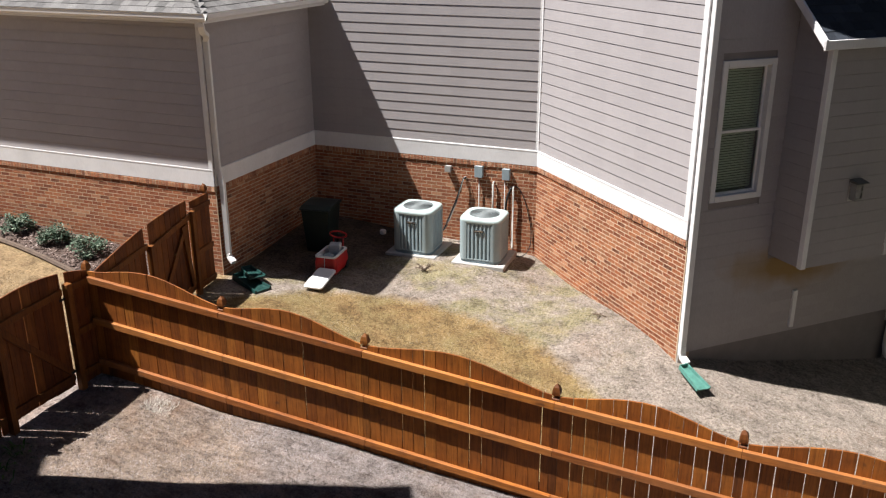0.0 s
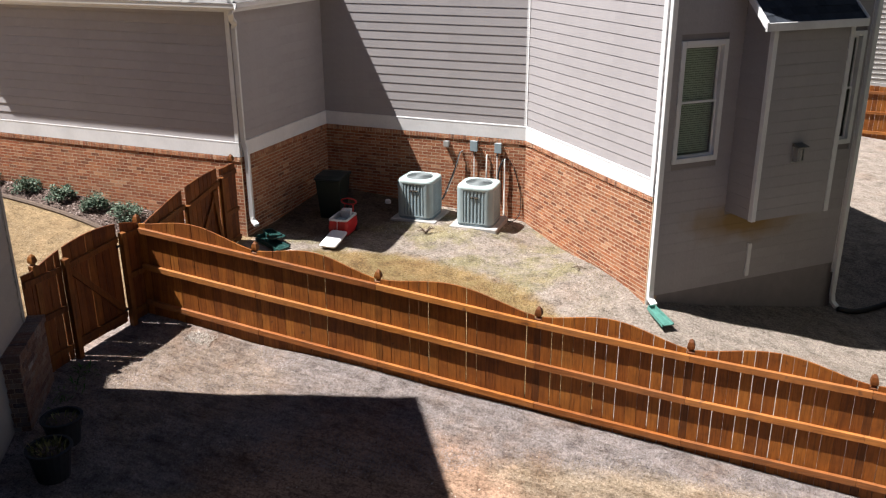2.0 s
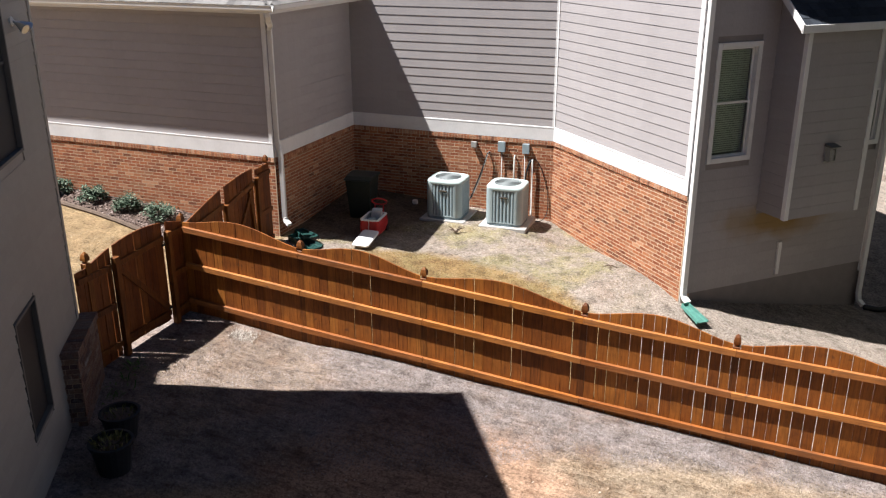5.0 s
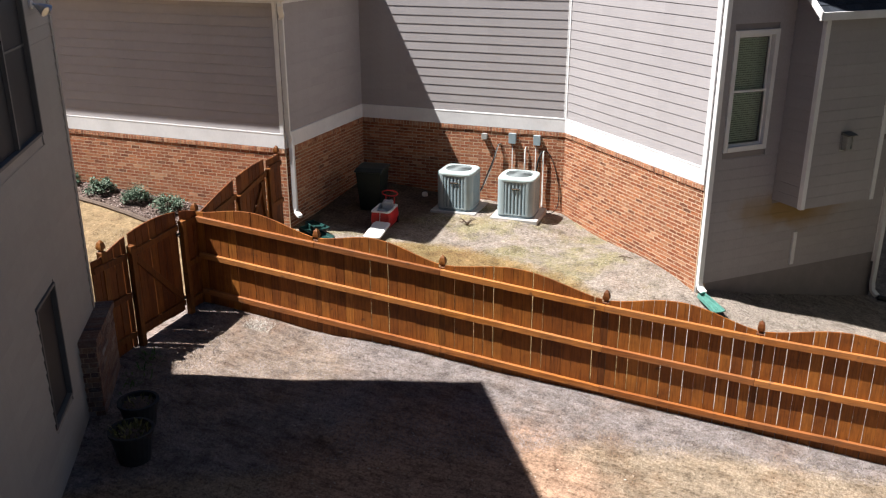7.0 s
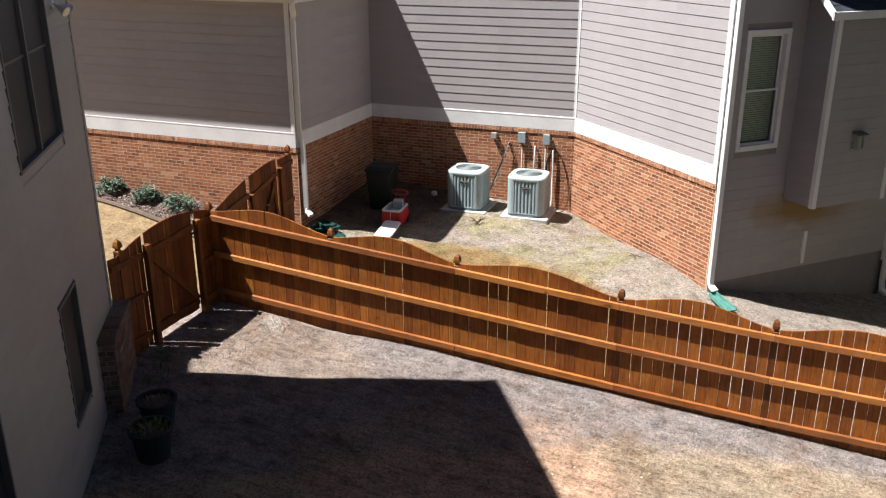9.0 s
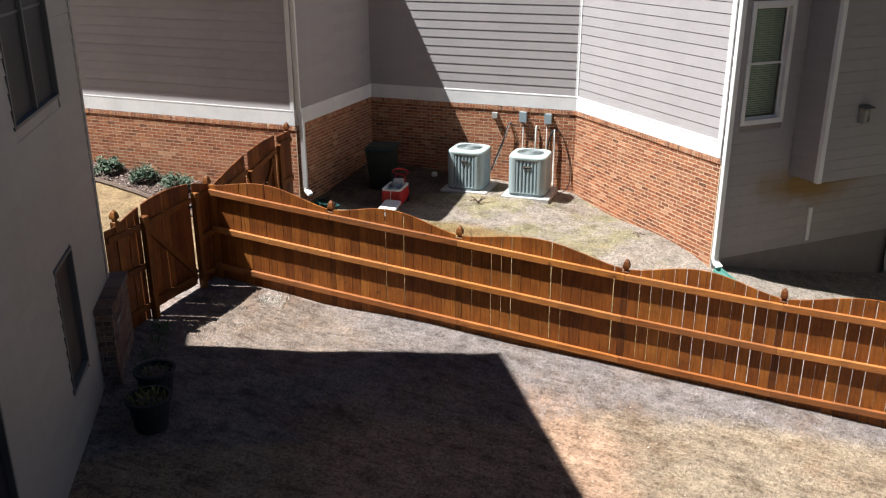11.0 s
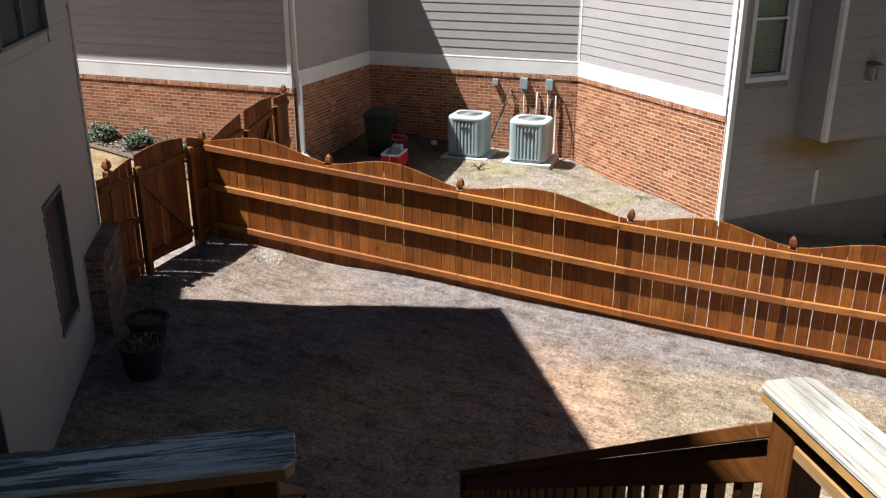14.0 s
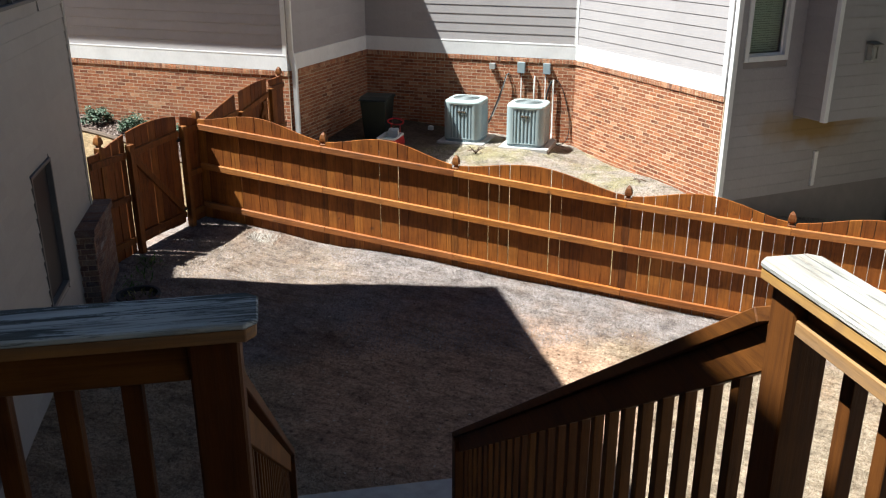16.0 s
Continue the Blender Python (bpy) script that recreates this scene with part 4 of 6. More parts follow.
def side_gate():
    """Between the fence corner and the taupe house, seen from its braced side."""
    a, b = Vector((-8.50, 8.25)), Vector((-8.84, 11.40))
    m = place(a, b - a)
    length = (b - a).length

    def arch(s):
        return 1.13 + 0.36 * math.sin(0.5 * math.pi * min(1.0, s / 2.3))
    fx = thing("picket_fence", "red-brown stained fence return beside the house", "fence", m, group="side fence")
    boards(fx, 0.06, 1.34, 0.02 + 0.02, -0.16, arch, (0.003, 0.006))
    for z in (1.0, 0.42, -0.02):
        part_z = z + (0.12 if z > 0.9 else 0)
        rail(fx, 0.05, 1.36, z, part_z, -0.0, mat=M_POST)
    square_post(fx, 1.40, -0.01, -0.5, 1.12)
    square_post(fx, 2.56, -0.01, -0.5, 1.30)
    boards(fx, 2.61, length - 0.04, 0.035, -0.12, lambda s: 1.44, (0.002, ))
    for z in (1.28, 0.55, -0.02):
        rail(fx, 2.60, length - 0.02, z, z, -0.005, mat=M_POST)
    p = gothic_post(fx, -0.4, 1.60)
    p.location = (length - 0.05, 0.08, 0)
    gt = thing("fence_gate", "stained board gate with crossed diagonal braces", "gate", m, group="gates")
    boards(gt, 1.46, 2.50, 0.035, -0.08, arch, (0.004, 0.008))
    rail(gt, 1.45, 2.51, 1.06, 1.22, -0.005, mat=M_POST)
    rail(gt, 1.45, 2.51, 0.02, 0.02, -0.005, mat=M_POST)
    brace(gt, 1.55, 0.07, 2.40, 1.12, -0.007)
    brace(gt, 2.45, 0.07, 2.30, 1.12, -0.012)


yard_gate()
side_gate()


# ---- condensers ----
def condenser(m, label):
    ob = thing("air_conditioner", label, "air conditioner", m, group="condensers")
    s, h = 0.376, 0.825
    r = 0.125

    def rounded(e):
        out = []
        for k in range(48):
            a = 2 * math.pi * k / 48
            d = e / (abs(math.cos(a)) ** 5 + abs(math.sin(a)) ** 5) ** 0.2
            out.append((d * math.cos(a), d * math.sin(a)))
        return out
    bm = bmesh.new()
    prism(bm, rounded(s), 0.0, 0.055, "z")
    part("base_pan", bm, M_ACDARK, ob)
    bm = bmesh.new()
    prism(bm, rounded(s - 0.011), 0.05, h - 0.075, "z")
    part("coil", bm, M_ACDARK, ob, "dark coil behind the louvres")
    for a in range(4):
        bm = bmesh.new()
        rot = Matrix.Rotation(a * math.pi / 2, 4, "Z")
        arc = [(s - r + r * math.cos(radians(t)), s - r + r * math.sin(radians(t))) for t in range(0, 91, 10)]
        inn = [(s - r + (r - 0.015) * math.cos(radians(t)), s - r + (r - 0.015) * math.sin(radians(t))) for t in range(90, -1, -10)]
        prism(bm, [(s, s - r - 0.03)] + arc + [(s - r - 0.03, s), (s - r - 0.03, s - 0.015)] + inn + [(s - 0.015, s - r - 0.03)], 0.05, h - 0.06, "z", rot)
        part("corner_panel", bm, M_ACBODY, ob)
        n = 6
        w = 2 * (s - r - 0.03)
        for k in range(n):
            bm = bmesh.new()
            x = -w / 2 + (k + 0.5) * w / n
            prism(bm, [(x - 0.024, -s + 0.014), (x - 0.014, -s + 0.001), (x + 0.012, -s - 0.001), (x + 0.022, -s + 0.014)], 0.06, h - 0.075, "z", rot)
            part("louvre", bm, M_ACLOUVRE, ob)
        for z in (0.065, h - 0.085):
            bm = bmesh.new()
            box(bm, -w / 2 - 0.01, w / 2 + 0.01, -s - 0.003, -s + 0.012, z - 0.01, z + 0.01, rot)
            part("louvre_band", bm, M_ACBODY, ob)
    bm = bmesh.new()
    outline = rounded(s + 0.008)
    n = len(outline)
    ring = [[bm.verts.new((x * k, y * k, z)) for x, y in outline] for k, z in ((0.985, h - 0.085), (1.012, h - 0.07), (1.015, h - 0.045), (0.99, h - 0.022), (0.93, h - 0.008))]
    circ = []
    for i in range(n):
        a = math.atan2(outline[i][1], outline[i][0])
        circ.append((0.275 * math.cos(a), 0.275 * math.sin(a)))
    ring.append([bm.verts.new((x, y, h)) for x, y in circ])
    ring.append([bm.verts.new((x * 0.97, y * 0.97, h - 0.03)) for x, y in circ])
    for p, q in zip(ring, ring[1:]):
        for i in range(n):
            bm.faces.new((p[i], p[(i + 1) % n], q[(i + 1) % n], q[i]))
    cover = part("top_cover", bm, M_ACTOP, ob, "pale rounded top cover", smooth=False)
    bm = bmesh.new()
    lathe(bm, [(0.27, h - 0.10), (0.27, h - 0.07)], 32)
    part("fan_well", bm, M_ACDARK, ob, "dark fan well")
    for k in range(14):
        bm = bmesh.new()
        rr = 0.045 + 0.0174 * k
        pts = [(rr * math.cos(2 * math.pi * i / 28), rr * math.sin(2 * math.pi * i / 28), h - 0.004 + 0.014 * (1 - rr / 0.33)) for i in range(29)]
        tube(bm, pts, 0.0055, 4)
        part("guard_ring", bm, M_ACWIRE, cover)
    for k in range(8):
        bm = bmesh.new()
        a = k * math.pi / 4
        tube(bm, [(0.03 * math.cos(a), 0.03 * math.sin(a), h + 0.008), (0.275 * math.cos(a), 0.275 * math.sin(a), h - 0.008)], 0.0045, 4)
        part("guard_spoke", bm, M_ACWIRE, cover)
    bm = bmesh.new()
    lathe(bm, [(0.085, h - 0.03), (0.09, h + 0.006), (0.07, h + 0.016), (0.03, h + 0.018)], 24)
    part("motor_cap", bm, M_ACWIRE, cover, "round motor cap", smooth=False)
    bm = bmesh.new()
    box(bm, -0.075, 0.10, -s - 0.014, -s - 0.004, h - 0.245, h - 0.195)
    badge = part("badge", bm, M_BLACK, ob, "dark maker's badge", bevel=0.012)
    bm = bmesh.new()
    box(bm, -0.065, 0.09, -s - 0.018, -s - 0.012, h - 0.225, h - 0.213)
    part("badge_stripe", bm, M_STEEL, badge)
    return ob


def ac_pad(m):
    bm = bmesh.new()
    box(bm, -0.51, 0.47, -0.47, 0.47, -0.12, 0.05)
    ob = part("condenser_pad", bm, M_CONCRETE, bevel=0.012)
    ob.matrix_basis = m
    tagged(ob, "pale concrete pad under the condenser", "pad", "pads")


for (x, y, a), words in (((-6.265, 14.085, 2.0), "grey condenser with louvred sides half in shade"), ((-4.965, 14.085, 3.0), "grey condenser with louvred sides in full sun")):
    gz = ground_z(x, y)
    ac_pad(pose(x + 0.02, y + 0.02, -0.135, 0, 0, a))
    condenser(pose(x, y, -0.085, 0, 0, a), words + " on a concrete pad")

# ---- boxes, conduits and lines on the brick ----
CW = place(P_BC, (1, 0))


def disconnect(x, z, w, h, label, mat):
    ob = thing("disconnect_box", label, "switch box", CW @ pose(x, 0, z), group="wall boxes")
    bm = bmesh.new()
    box(bm, -w / 2, w / 2, -0.085, -0.001, -h / 2, h / 2)
    part("body", bm, mat, ob, bevel=0.006)
    bm = bmesh.new()
    box(bm, -w / 2 - 0.006, w / 2 + 0.006, -0.098, -0.086, -h / 2 - 0.006, h / 2 + 0.006)
    part("cover", bm, mat, ob, bevel=0.005)
    return ob


disconnect(2.902, 1.286, 0.11, 0.11, "small grey outlet box on brick", M_CONDUIT)
disconnect(3.518, 1.29, 0.145, 0.21, "blue-grey electrical disconnect box on brick", M_GREYBOX)
disconnect(4.05, 1.29, 0.135, 0.20, "blue-grey electrical disconnect box on brick", M_GREYBOX)


def line(name, pts, r, mat, label, cat="pipe"):
    bm = bmesh.new()
    tube(bm, pts, r, 8)
    ob = part(name, bm, mat, smooth=True)
    return tagged(ob, label, cat, "lines at the condensers")


def cw(x, out, z):
    return (P_BC[0] + x, CY - out, z)


line("conduit", [cw(3.518, 0.05, 1.19), cw(3.518, 0.05, 0.30), cw(3.493, 0.15, 0.10)], 0.011, M_CONDUIT, "grey conduit down to the condenser")
line("conduit", [cw(4.023, 0.05, 1.20), cw(4.023, 0.05, 0.30), cw(4.003, 0.18, 0.08)], 0.011, M_CONDUIT, "grey conduit down to the condenser")
line("drain_pipe", [cw(3.803, 0.0, 1.11), cw(3.803, 0.05, 1.11), cw(3.798, 0.055, 1.08), cw(3.793, 0.055, -0.10)], 0.017, M_PVC, "white plastic drain pipe on brick")
line("drain_pipe", [cw(4.193, 0.0, 1.06), cw(4.193, 0.06, 1.06), cw(4.193, 0.065, 1.01), cw(4.193, 0.065, -0.10), cw(4.203, 0.09, -0.13)], 0.019, M_PVC, "white plastic drain pipe on brick")
line("refrigerant_line", smooth_path([cw(3.233, 0.0, 1.13), cw(3.203, 0.07, 1.10), cw(3.133, 0.10, 0.85), cw(2.993, 0.14, 0.45), cw(2.873, 0.25, 0.12), cw(2.793, 0.36, 0.10)]), 0.017, M_BLACK, "black insulated refrigerant line", "hose")
line("copper_line", smooth_path([cw(3.253, 0.0, 1.15), cw(3.223, 0.09, 1.11), cw(3.073, 0.12, 0.60), cw(2.913, 0.22, 0.16), cw(2.813, 0.34, 0.10)]), 0.009, M_CONDUIT, "thin pale refrigerant line", "pipe")
line("refrigerant_line", smooth_path([cw(4.163, 0.0, 1.04), cw(4.143, 0.08, 1.01), cw(4.083, 0.11, 0.80), cw(4.063, 0.12, 0.40), cw(4.053, 0.25, 0.10), cw(4.093, 0.4, 0.05)]), 0.02, M_BLACK, "black insulated refrigerant line", "hose")
line("ground_cable", smooth_path([cw(4.223, 0.10, -0.12), cw(4.353, 0.35, -0.17), cw(4.503, 0.30, -0.15), cw(4.543, 0.06, -0.05), cw(4.543, 0.03, 0.30), cw(4.433, 0.03, 0.75), cw(4.313, 0.03, 1.01), cw(4.213, 0.04, 1.08)]), 0.008, M_BLACK, "thin black cable sagging over brick", "cable")
line("ground_cable", smooth_path([cw(2.823, 0.45, -0.10), cw(3.073, 0.42, -0.18), cw(3.273, 0.30, -0.14), cw(3.493, 0.32, -0.02)]), 0.008, M_PVC, "thin pale cable between the condensers", "cable")
bm = bmesh.new()
lathe(bm, [(0.045, -0.30), (0.045, -0.13), (0.062, -0.125), (0.062, -0.06), (0.05, -0.045), (0.02, -0.035)], 16, pose(-7.22, 14.52, 0.045))
tagged(part("cleanout_pipe", bm, M_PVC, smooth=False), "white capped cleanout pipe in the soil", "pipe")

# ---- wheelie bin, cooler, splash blocks ----
bin_ob = thing("wheeled_bin", "dark green wheeled refuse bin in the shaded corner", "bin", pose(-7.93, 13.40, ground_z(-7.93, 13.40), 0, 0, 8) @ Matrix.Diagonal((0.9, 0.9, 0.84, 1)))
bm = bmesh.new()
w0, w1 = 0.235, 0.30
lo = [bm.verts.new((a * w0, b * w0 * 1.1, 0.0)) for a, b in ((-1, -1), (1, -1), (1, 1), (-1, 1))]
hi = [bm.verts.new((a * w1, b * w1 * 1.15, 0.98)) for a, b in ((-1, -1), (1, -1), (1, 1), (-1, 1))]
bm.faces.new(lo[::-1]), bm.faces.new(hi)
for k in range(4):
    bm.faces.new((lo[k], lo[(k + 1) % 4], hi[(k + 1) % 4], hi[k]))
part("body", bm, M_BIN, bin_ob, bevel=0.03, segs=2)
bm = bmesh.new()
prism(bm, [(-0.38, 0.985), (-0.38, 1.01), (-0.2, 1.06), (0.2, 1.075), (0.37, 1.05), (0.37, 0.985)], -0.325, 0.325, "x")
part("lid", bm, M_BIN, bin_ob, bevel=0.012)
bm = bmesh.new()
tube(bm, [(-0.24, 0.42, 1.0), (0.24, 0.42, 1.0)], 0.016)
part("handle", bm, M_BIN, bin_ob)
for x in (-0.27, 0.27):
    bm = bmesh.new()
    lathe(bm, [(0.06, -0.025), (0.125, -0.022), (0.125, 0.022), (0.06, 0.025)], 20, pose(x, 0.30, 0.125, 0, 90, 0))
    part("wheel", bm, M_BLACK, bin_ob)

cool = thing("cool_box", "red open cool box with pulled-up handle, its white lid folded down", "cool box", pose(-7.30, 12.62, ground_z(-7.30, 12.62), 0, 0, -84))
L, W, H = 0.285, 0.19, 0.37
bm = bmesh.new()


def rrect(l, w, r, z, n=4):
    out = []
    for cx, cy, a0 in ((1, 1, 0), (-1, 1, 90), (-1, -1, 180), (1, -1, 270)):
        for k in range(n + 1):
            a = radians(a0 + 90 * k / n)
            out.append((cx * (l - r) + r * math.cos(a), cy * (w - r) + r * math.sin(a), z))
    return out


def shell(bm, loops, capped=True):
    rows = [[bm.verts.new(c) for c in lp] for lp in loops]
    n = len(rows[0])
    for p, q in zip(rows, rows[1:]):
        for i in range(n):
            bm.faces.new((p[i], p[(i + 1) % n], q[(i + 1) % n], q[i]))
    if capped:
        bm.faces.new(rows[0][::-1])
    bm.faces.new(rows[-1])


shell(bm, [rrect(L - 0.03, W - 0.02, 0.05, 0.03), rrect(L + 0.004, W + 0.006, 0.055, 0.08), rrect(L + 0.016, W + 0.016, 0.06, H * 0.55), rrect(L, W, 0.06, H - 0.03), rrect(L, W, 0.06, H - 0.025), rrect(L - 0.03, W - 0.03, 0.04, H - 0.025), rrect(L - 0.04, W - 0.04, 0.04, 0.08)])
part("body", bm, M_RED, cool, "red ribbed plastic body")
bm = bmesh.new()
shell(bm, [rrect(L + 0.006, W + 0.006, 0.06, H - 0.028), rrect(L + 0.006, W + 0.006, 0.06, H), rrect(L - 0.033, W - 0.033, 0.04, H), rrect(L - 0.042, W - 0.042, 0.04, 0.10)], False)
part("liner", bm, M_LID, cool, "white moulded liner and rim")
bm = bmesh.new()
shell(bm, [rrect(0.29, 0.165, 0.05, 0), rrect(0.30, 0.175, 0.06, 0.012), rrect(0.30, 0.175, 0.06, 0.035), rrect(0.28, 0.155, 0.05, 0.05)])
lid = part("lid", bm, M_LID, cool, "white lid hanging open to the ground")
lid.matrix_basis = pose(L + 0.36, 0.06, 0.09, 0, 12, -4)
bm = bmesh.new()
tube(bm, [(-L - 0.02, -0.09, 0.12), (-L - 0.05, -0.09, 0.50)], 0.012)
tube(bm, [(-L - 0.02, 0.09, 0.12), (-L - 0.05, 0.09, 0.50)], 0.012)
grip = [(-L - 0.055, 0.16 * math.cos(a), 0.57 + 0.06 * math.sin(a)) for a in (2 * math.pi * k / 20 for k in range(21))]
tube(bm, grip, 0.015)
part("handle", bm, M_RED, cool, "red loop pull handle")
for x in (-L + 0.05, ):
    for y in (-0.19, 0.19):
        bm = bmesh.new()
        lathe(bm, [(0.03, -0.02), (0.07, -0.018), (0.07, 0.018), (0.03, 0.02)], 18, pose(x, y, 0.07, 90, 0, 0))
        part("wheel", bm, M_BLACK, cool)
bm = bmesh.new()
tube(bm, [(L + 0.012, 0.0, H), (L + 0.03, 0.0, 0.2), (L + 0.06, 0.0, 0.15)], 0.006)
part("lid_strap", bm, M_LID, cool, "white lid strap")
for k, (x, y, sx, sy, sz, a, mat, words) in enumerate(((-0.14, 0.02, 0.10, 0.10, 0.27, 12, M_TUB, "clear plastic tub inside the cool box"), (0.07, -0.02, 0.07, 0.09, 0.14, -20, M_GREYBOX, "blue pack inside the cool box"))):
    bm = bmesh.new()
    box(bm, -sx, sx, -sy, sy, 0, sz + 0.1)
    ob = part("plastic_tub" if k == 0 else "ice_pack", bm, mat, bevel=0.015)
    ob.matrix_basis = cool.matrix_basis @ pose(x, y, 0.10, 0, 0, a)
    tagged(ob, words, "container")


def splash_block(m, label, mat):
    """A tapered trough with raised sides, ribs and an open mouth."""
    bm = bmesh.new()
    L, n = 0.72, 8
    rows = []
    for i in range(n + 1):
        x = L * i / n
        w = 0.105 + 0.055 * i / n
        h = 0.085 - 0.035 * i / n
        rows.append([(x, -w - 0.012, 0), (x, -w, h), (x, -w + 0.02, h), (x, -w + 0.035, 0.022), (x, w - 0.035, 0.022), (x, w - 0.02, h), (x, w, h), (x, w + 0.012, 0)])
    vs = [[bm.verts.new(c) for c in r] for r in rows]
    for p, q in zip(vs, vs[1:]):
        for k in range(8):
            bm.faces.new((p[k], p[(k + 1) % 8], q[(k + 1) % 8], q[k]))
    bm.faces.new(vs[0])
    bm.faces.new(vs[-1][::-1])
    ob = part("splash_block", bm, mat)
    ob.matrix_basis = m
    bm = bmesh.new()
    box(bm, 0.0, 0.02, -0.10, 0.10, 0.0, 0.095)
    for y in (-0.04, 0.0, 0.04):
        box(bm, 0.05, 0.66, y - 0.006, y + 0.006, 0.018, 0.032)
    part("rib", bm, mat, ob)
    return tagged(ob, label, "splash block", "splash blocks")


def on_ground(x, y, a, tilt=0.0, lift=0.0):
    return pose(x, y, ground_z(x, y) + lift, 0, tilt, a)


splash_block(on_ground(-1.06, 11.62, -50, 8, 0.06) @ Matrix.Diagonal((0.74, 0.66, 0.8, 1)), "green plastic splash block under the downspout", M_GREEN)
splash_block(on_ground(-8.58, 11.60, -20, 4, 0.02), "dark green plastic splash block in the shade", M_DKGREEN)
splash_block(on_ground(-8.60, 11.90, -38, -6, 0.055) @ Matrix.Diagonal((0.9, 0.9, 0.8, 1)), "dark green splash block lying askew", M_DKGREEN)

# ---- vent box and stub pipe on the shaded walls ----
vent = thing("flue_vent", "steel direct-vent flue terminal on the bay", "vent", place(P_DE, E_DIR) @ pose(2.20, -OUT, 2.13, 0, 0, 0) @ Matrix.Diagonal((0.72, 0.8, 0.85, 1)))
bm = bmesh.new()
box(bm, -0.13, 0.13, -0.012, 0.0, -0.17, 0.17)
part("backplate", bm, M_STEEL, vent, bevel=0.004)
bm = bmesh.new()
for a, b, c, d in ((-0.10, -0.075, -0.14, 0.14), (0.075, 0.10, -0.14, 0.14), (-0.10, 0.10, 0.11, 0.14), (-0.10, 0.10, -0.14, -0.11), (-0.10, 0.10, -0.012, 0.012)):
    box(bm, a, b, -0.13, -0.012, c, d)
part("cage", bm, M_CONDUIT, vent)
bm = bmesh.new()
lathe(bm, [(0.058, -0.105), (0.062, -0.10), (0.062, 0.10), (0.058, 0.105)], 18, pose(0, -0.075, 0))
part("core", bm, M_CONDUIT, vent, "grey round flue core")
bm = bmesh.new()
prism(bm, [(0.0, 0.15), (-0.19, 0.145), (-0.20, 0.16), (0.0, 0.20)], -0.14, 0.14, "x")
part("hood", bm, M_WINFRAME, vent, "dark sloping hood")
bm = bmesh.new()
box(bm, 2.03, 2.11, -0.05, 0.0, -0.19, 0.415, place(P_DE, E_DIR))
tagged(part("pipe_cover", bm, M_WHITE, bevel=0.006), "white vertical pipe cover on the shaded wall", "pipe")

# ---- planted bed by the front brick wall ----
bm = bmesh.new()
edge = [(-19.0, 11.05), (-15.5, 11.0), (-13.2, 10.83), (-11.9, 10.60), (-11.0, 10.38), (-10.0, 10.05), (-9.05, 9.9)]
pts = [(p.x, p.y) for p in smooth_path([(x, y, 0) for x, y in edge], 5)]
low = []
for x, y in pts:
    low.append((bm.verts.new((x, y, ground_z(x, y) + 0.045)), bm.verts.new((x, AY - 0.01, ground_z(x, AY) + 0.07))))
for p, q in zip(low, low[1:]):
    bm.faces.new((p[0], q[0], q[1], p[1]))
    bm.faces.new([bm.verts.new(v.co - Vector((0, 0, 0.12))) for v in (p[1], q[1], q[0], p[0])])
tagged(part("mulch_bed", bm, M_MULCH), "brown mulch bed along the brick wall", "bed", kind="structure")
bm = bmesh.new()
for k in range(4200):
    (xa, ya), (xb, yb) = random.choice(list(zip(pts, pts[1:])))
    f, g = random.random(), random.random()
    x, y0 = xa + (xb - xa) * f, ya + (yb - ya) * f
    y = y0 + (AY - 0.05 - y0) * g
    z = (ground_z(x, y0) + 0.045) * (1 - g) + (ground_z(x, AY) + 0.07) * g
    s = random.uniform(0.012, 0.035)
    m = pose(x, y, z + 0.008, random.uniform(-35, 35), random.uniform(-35, 35), random.uniform(0, 360))
    q = [bm.verts.new(m @ Vector(c)) for c in ((-s, -s * 0.35, 0), (s, -s * 0.25, 0), (s * 0.9, s * 0.3, 0.004), (-s * 0.8, s * 0.35, 0.004), (0, 0, -0.012))]
    bm.faces.new(q[:4])
    for i, j in ((0, 1), (1, 2), (2, 3), (3, 0)):
        bm.faces.new((q[j], q[i], q[4]))
tagged(part("mulch_chips", bm, M_CHIP), "loose brown bark chips on the bed", "mulch", kind="stuff")
bm = bmesh.new()
tube(bm, [(x, y, ground_z(x, y) + 0.04) for x, y in pts], 0.045, 6)
tagged(part("bed_edging", bm, M_EDGING), "dark timber edging of the bed", "edging", kind="structure")


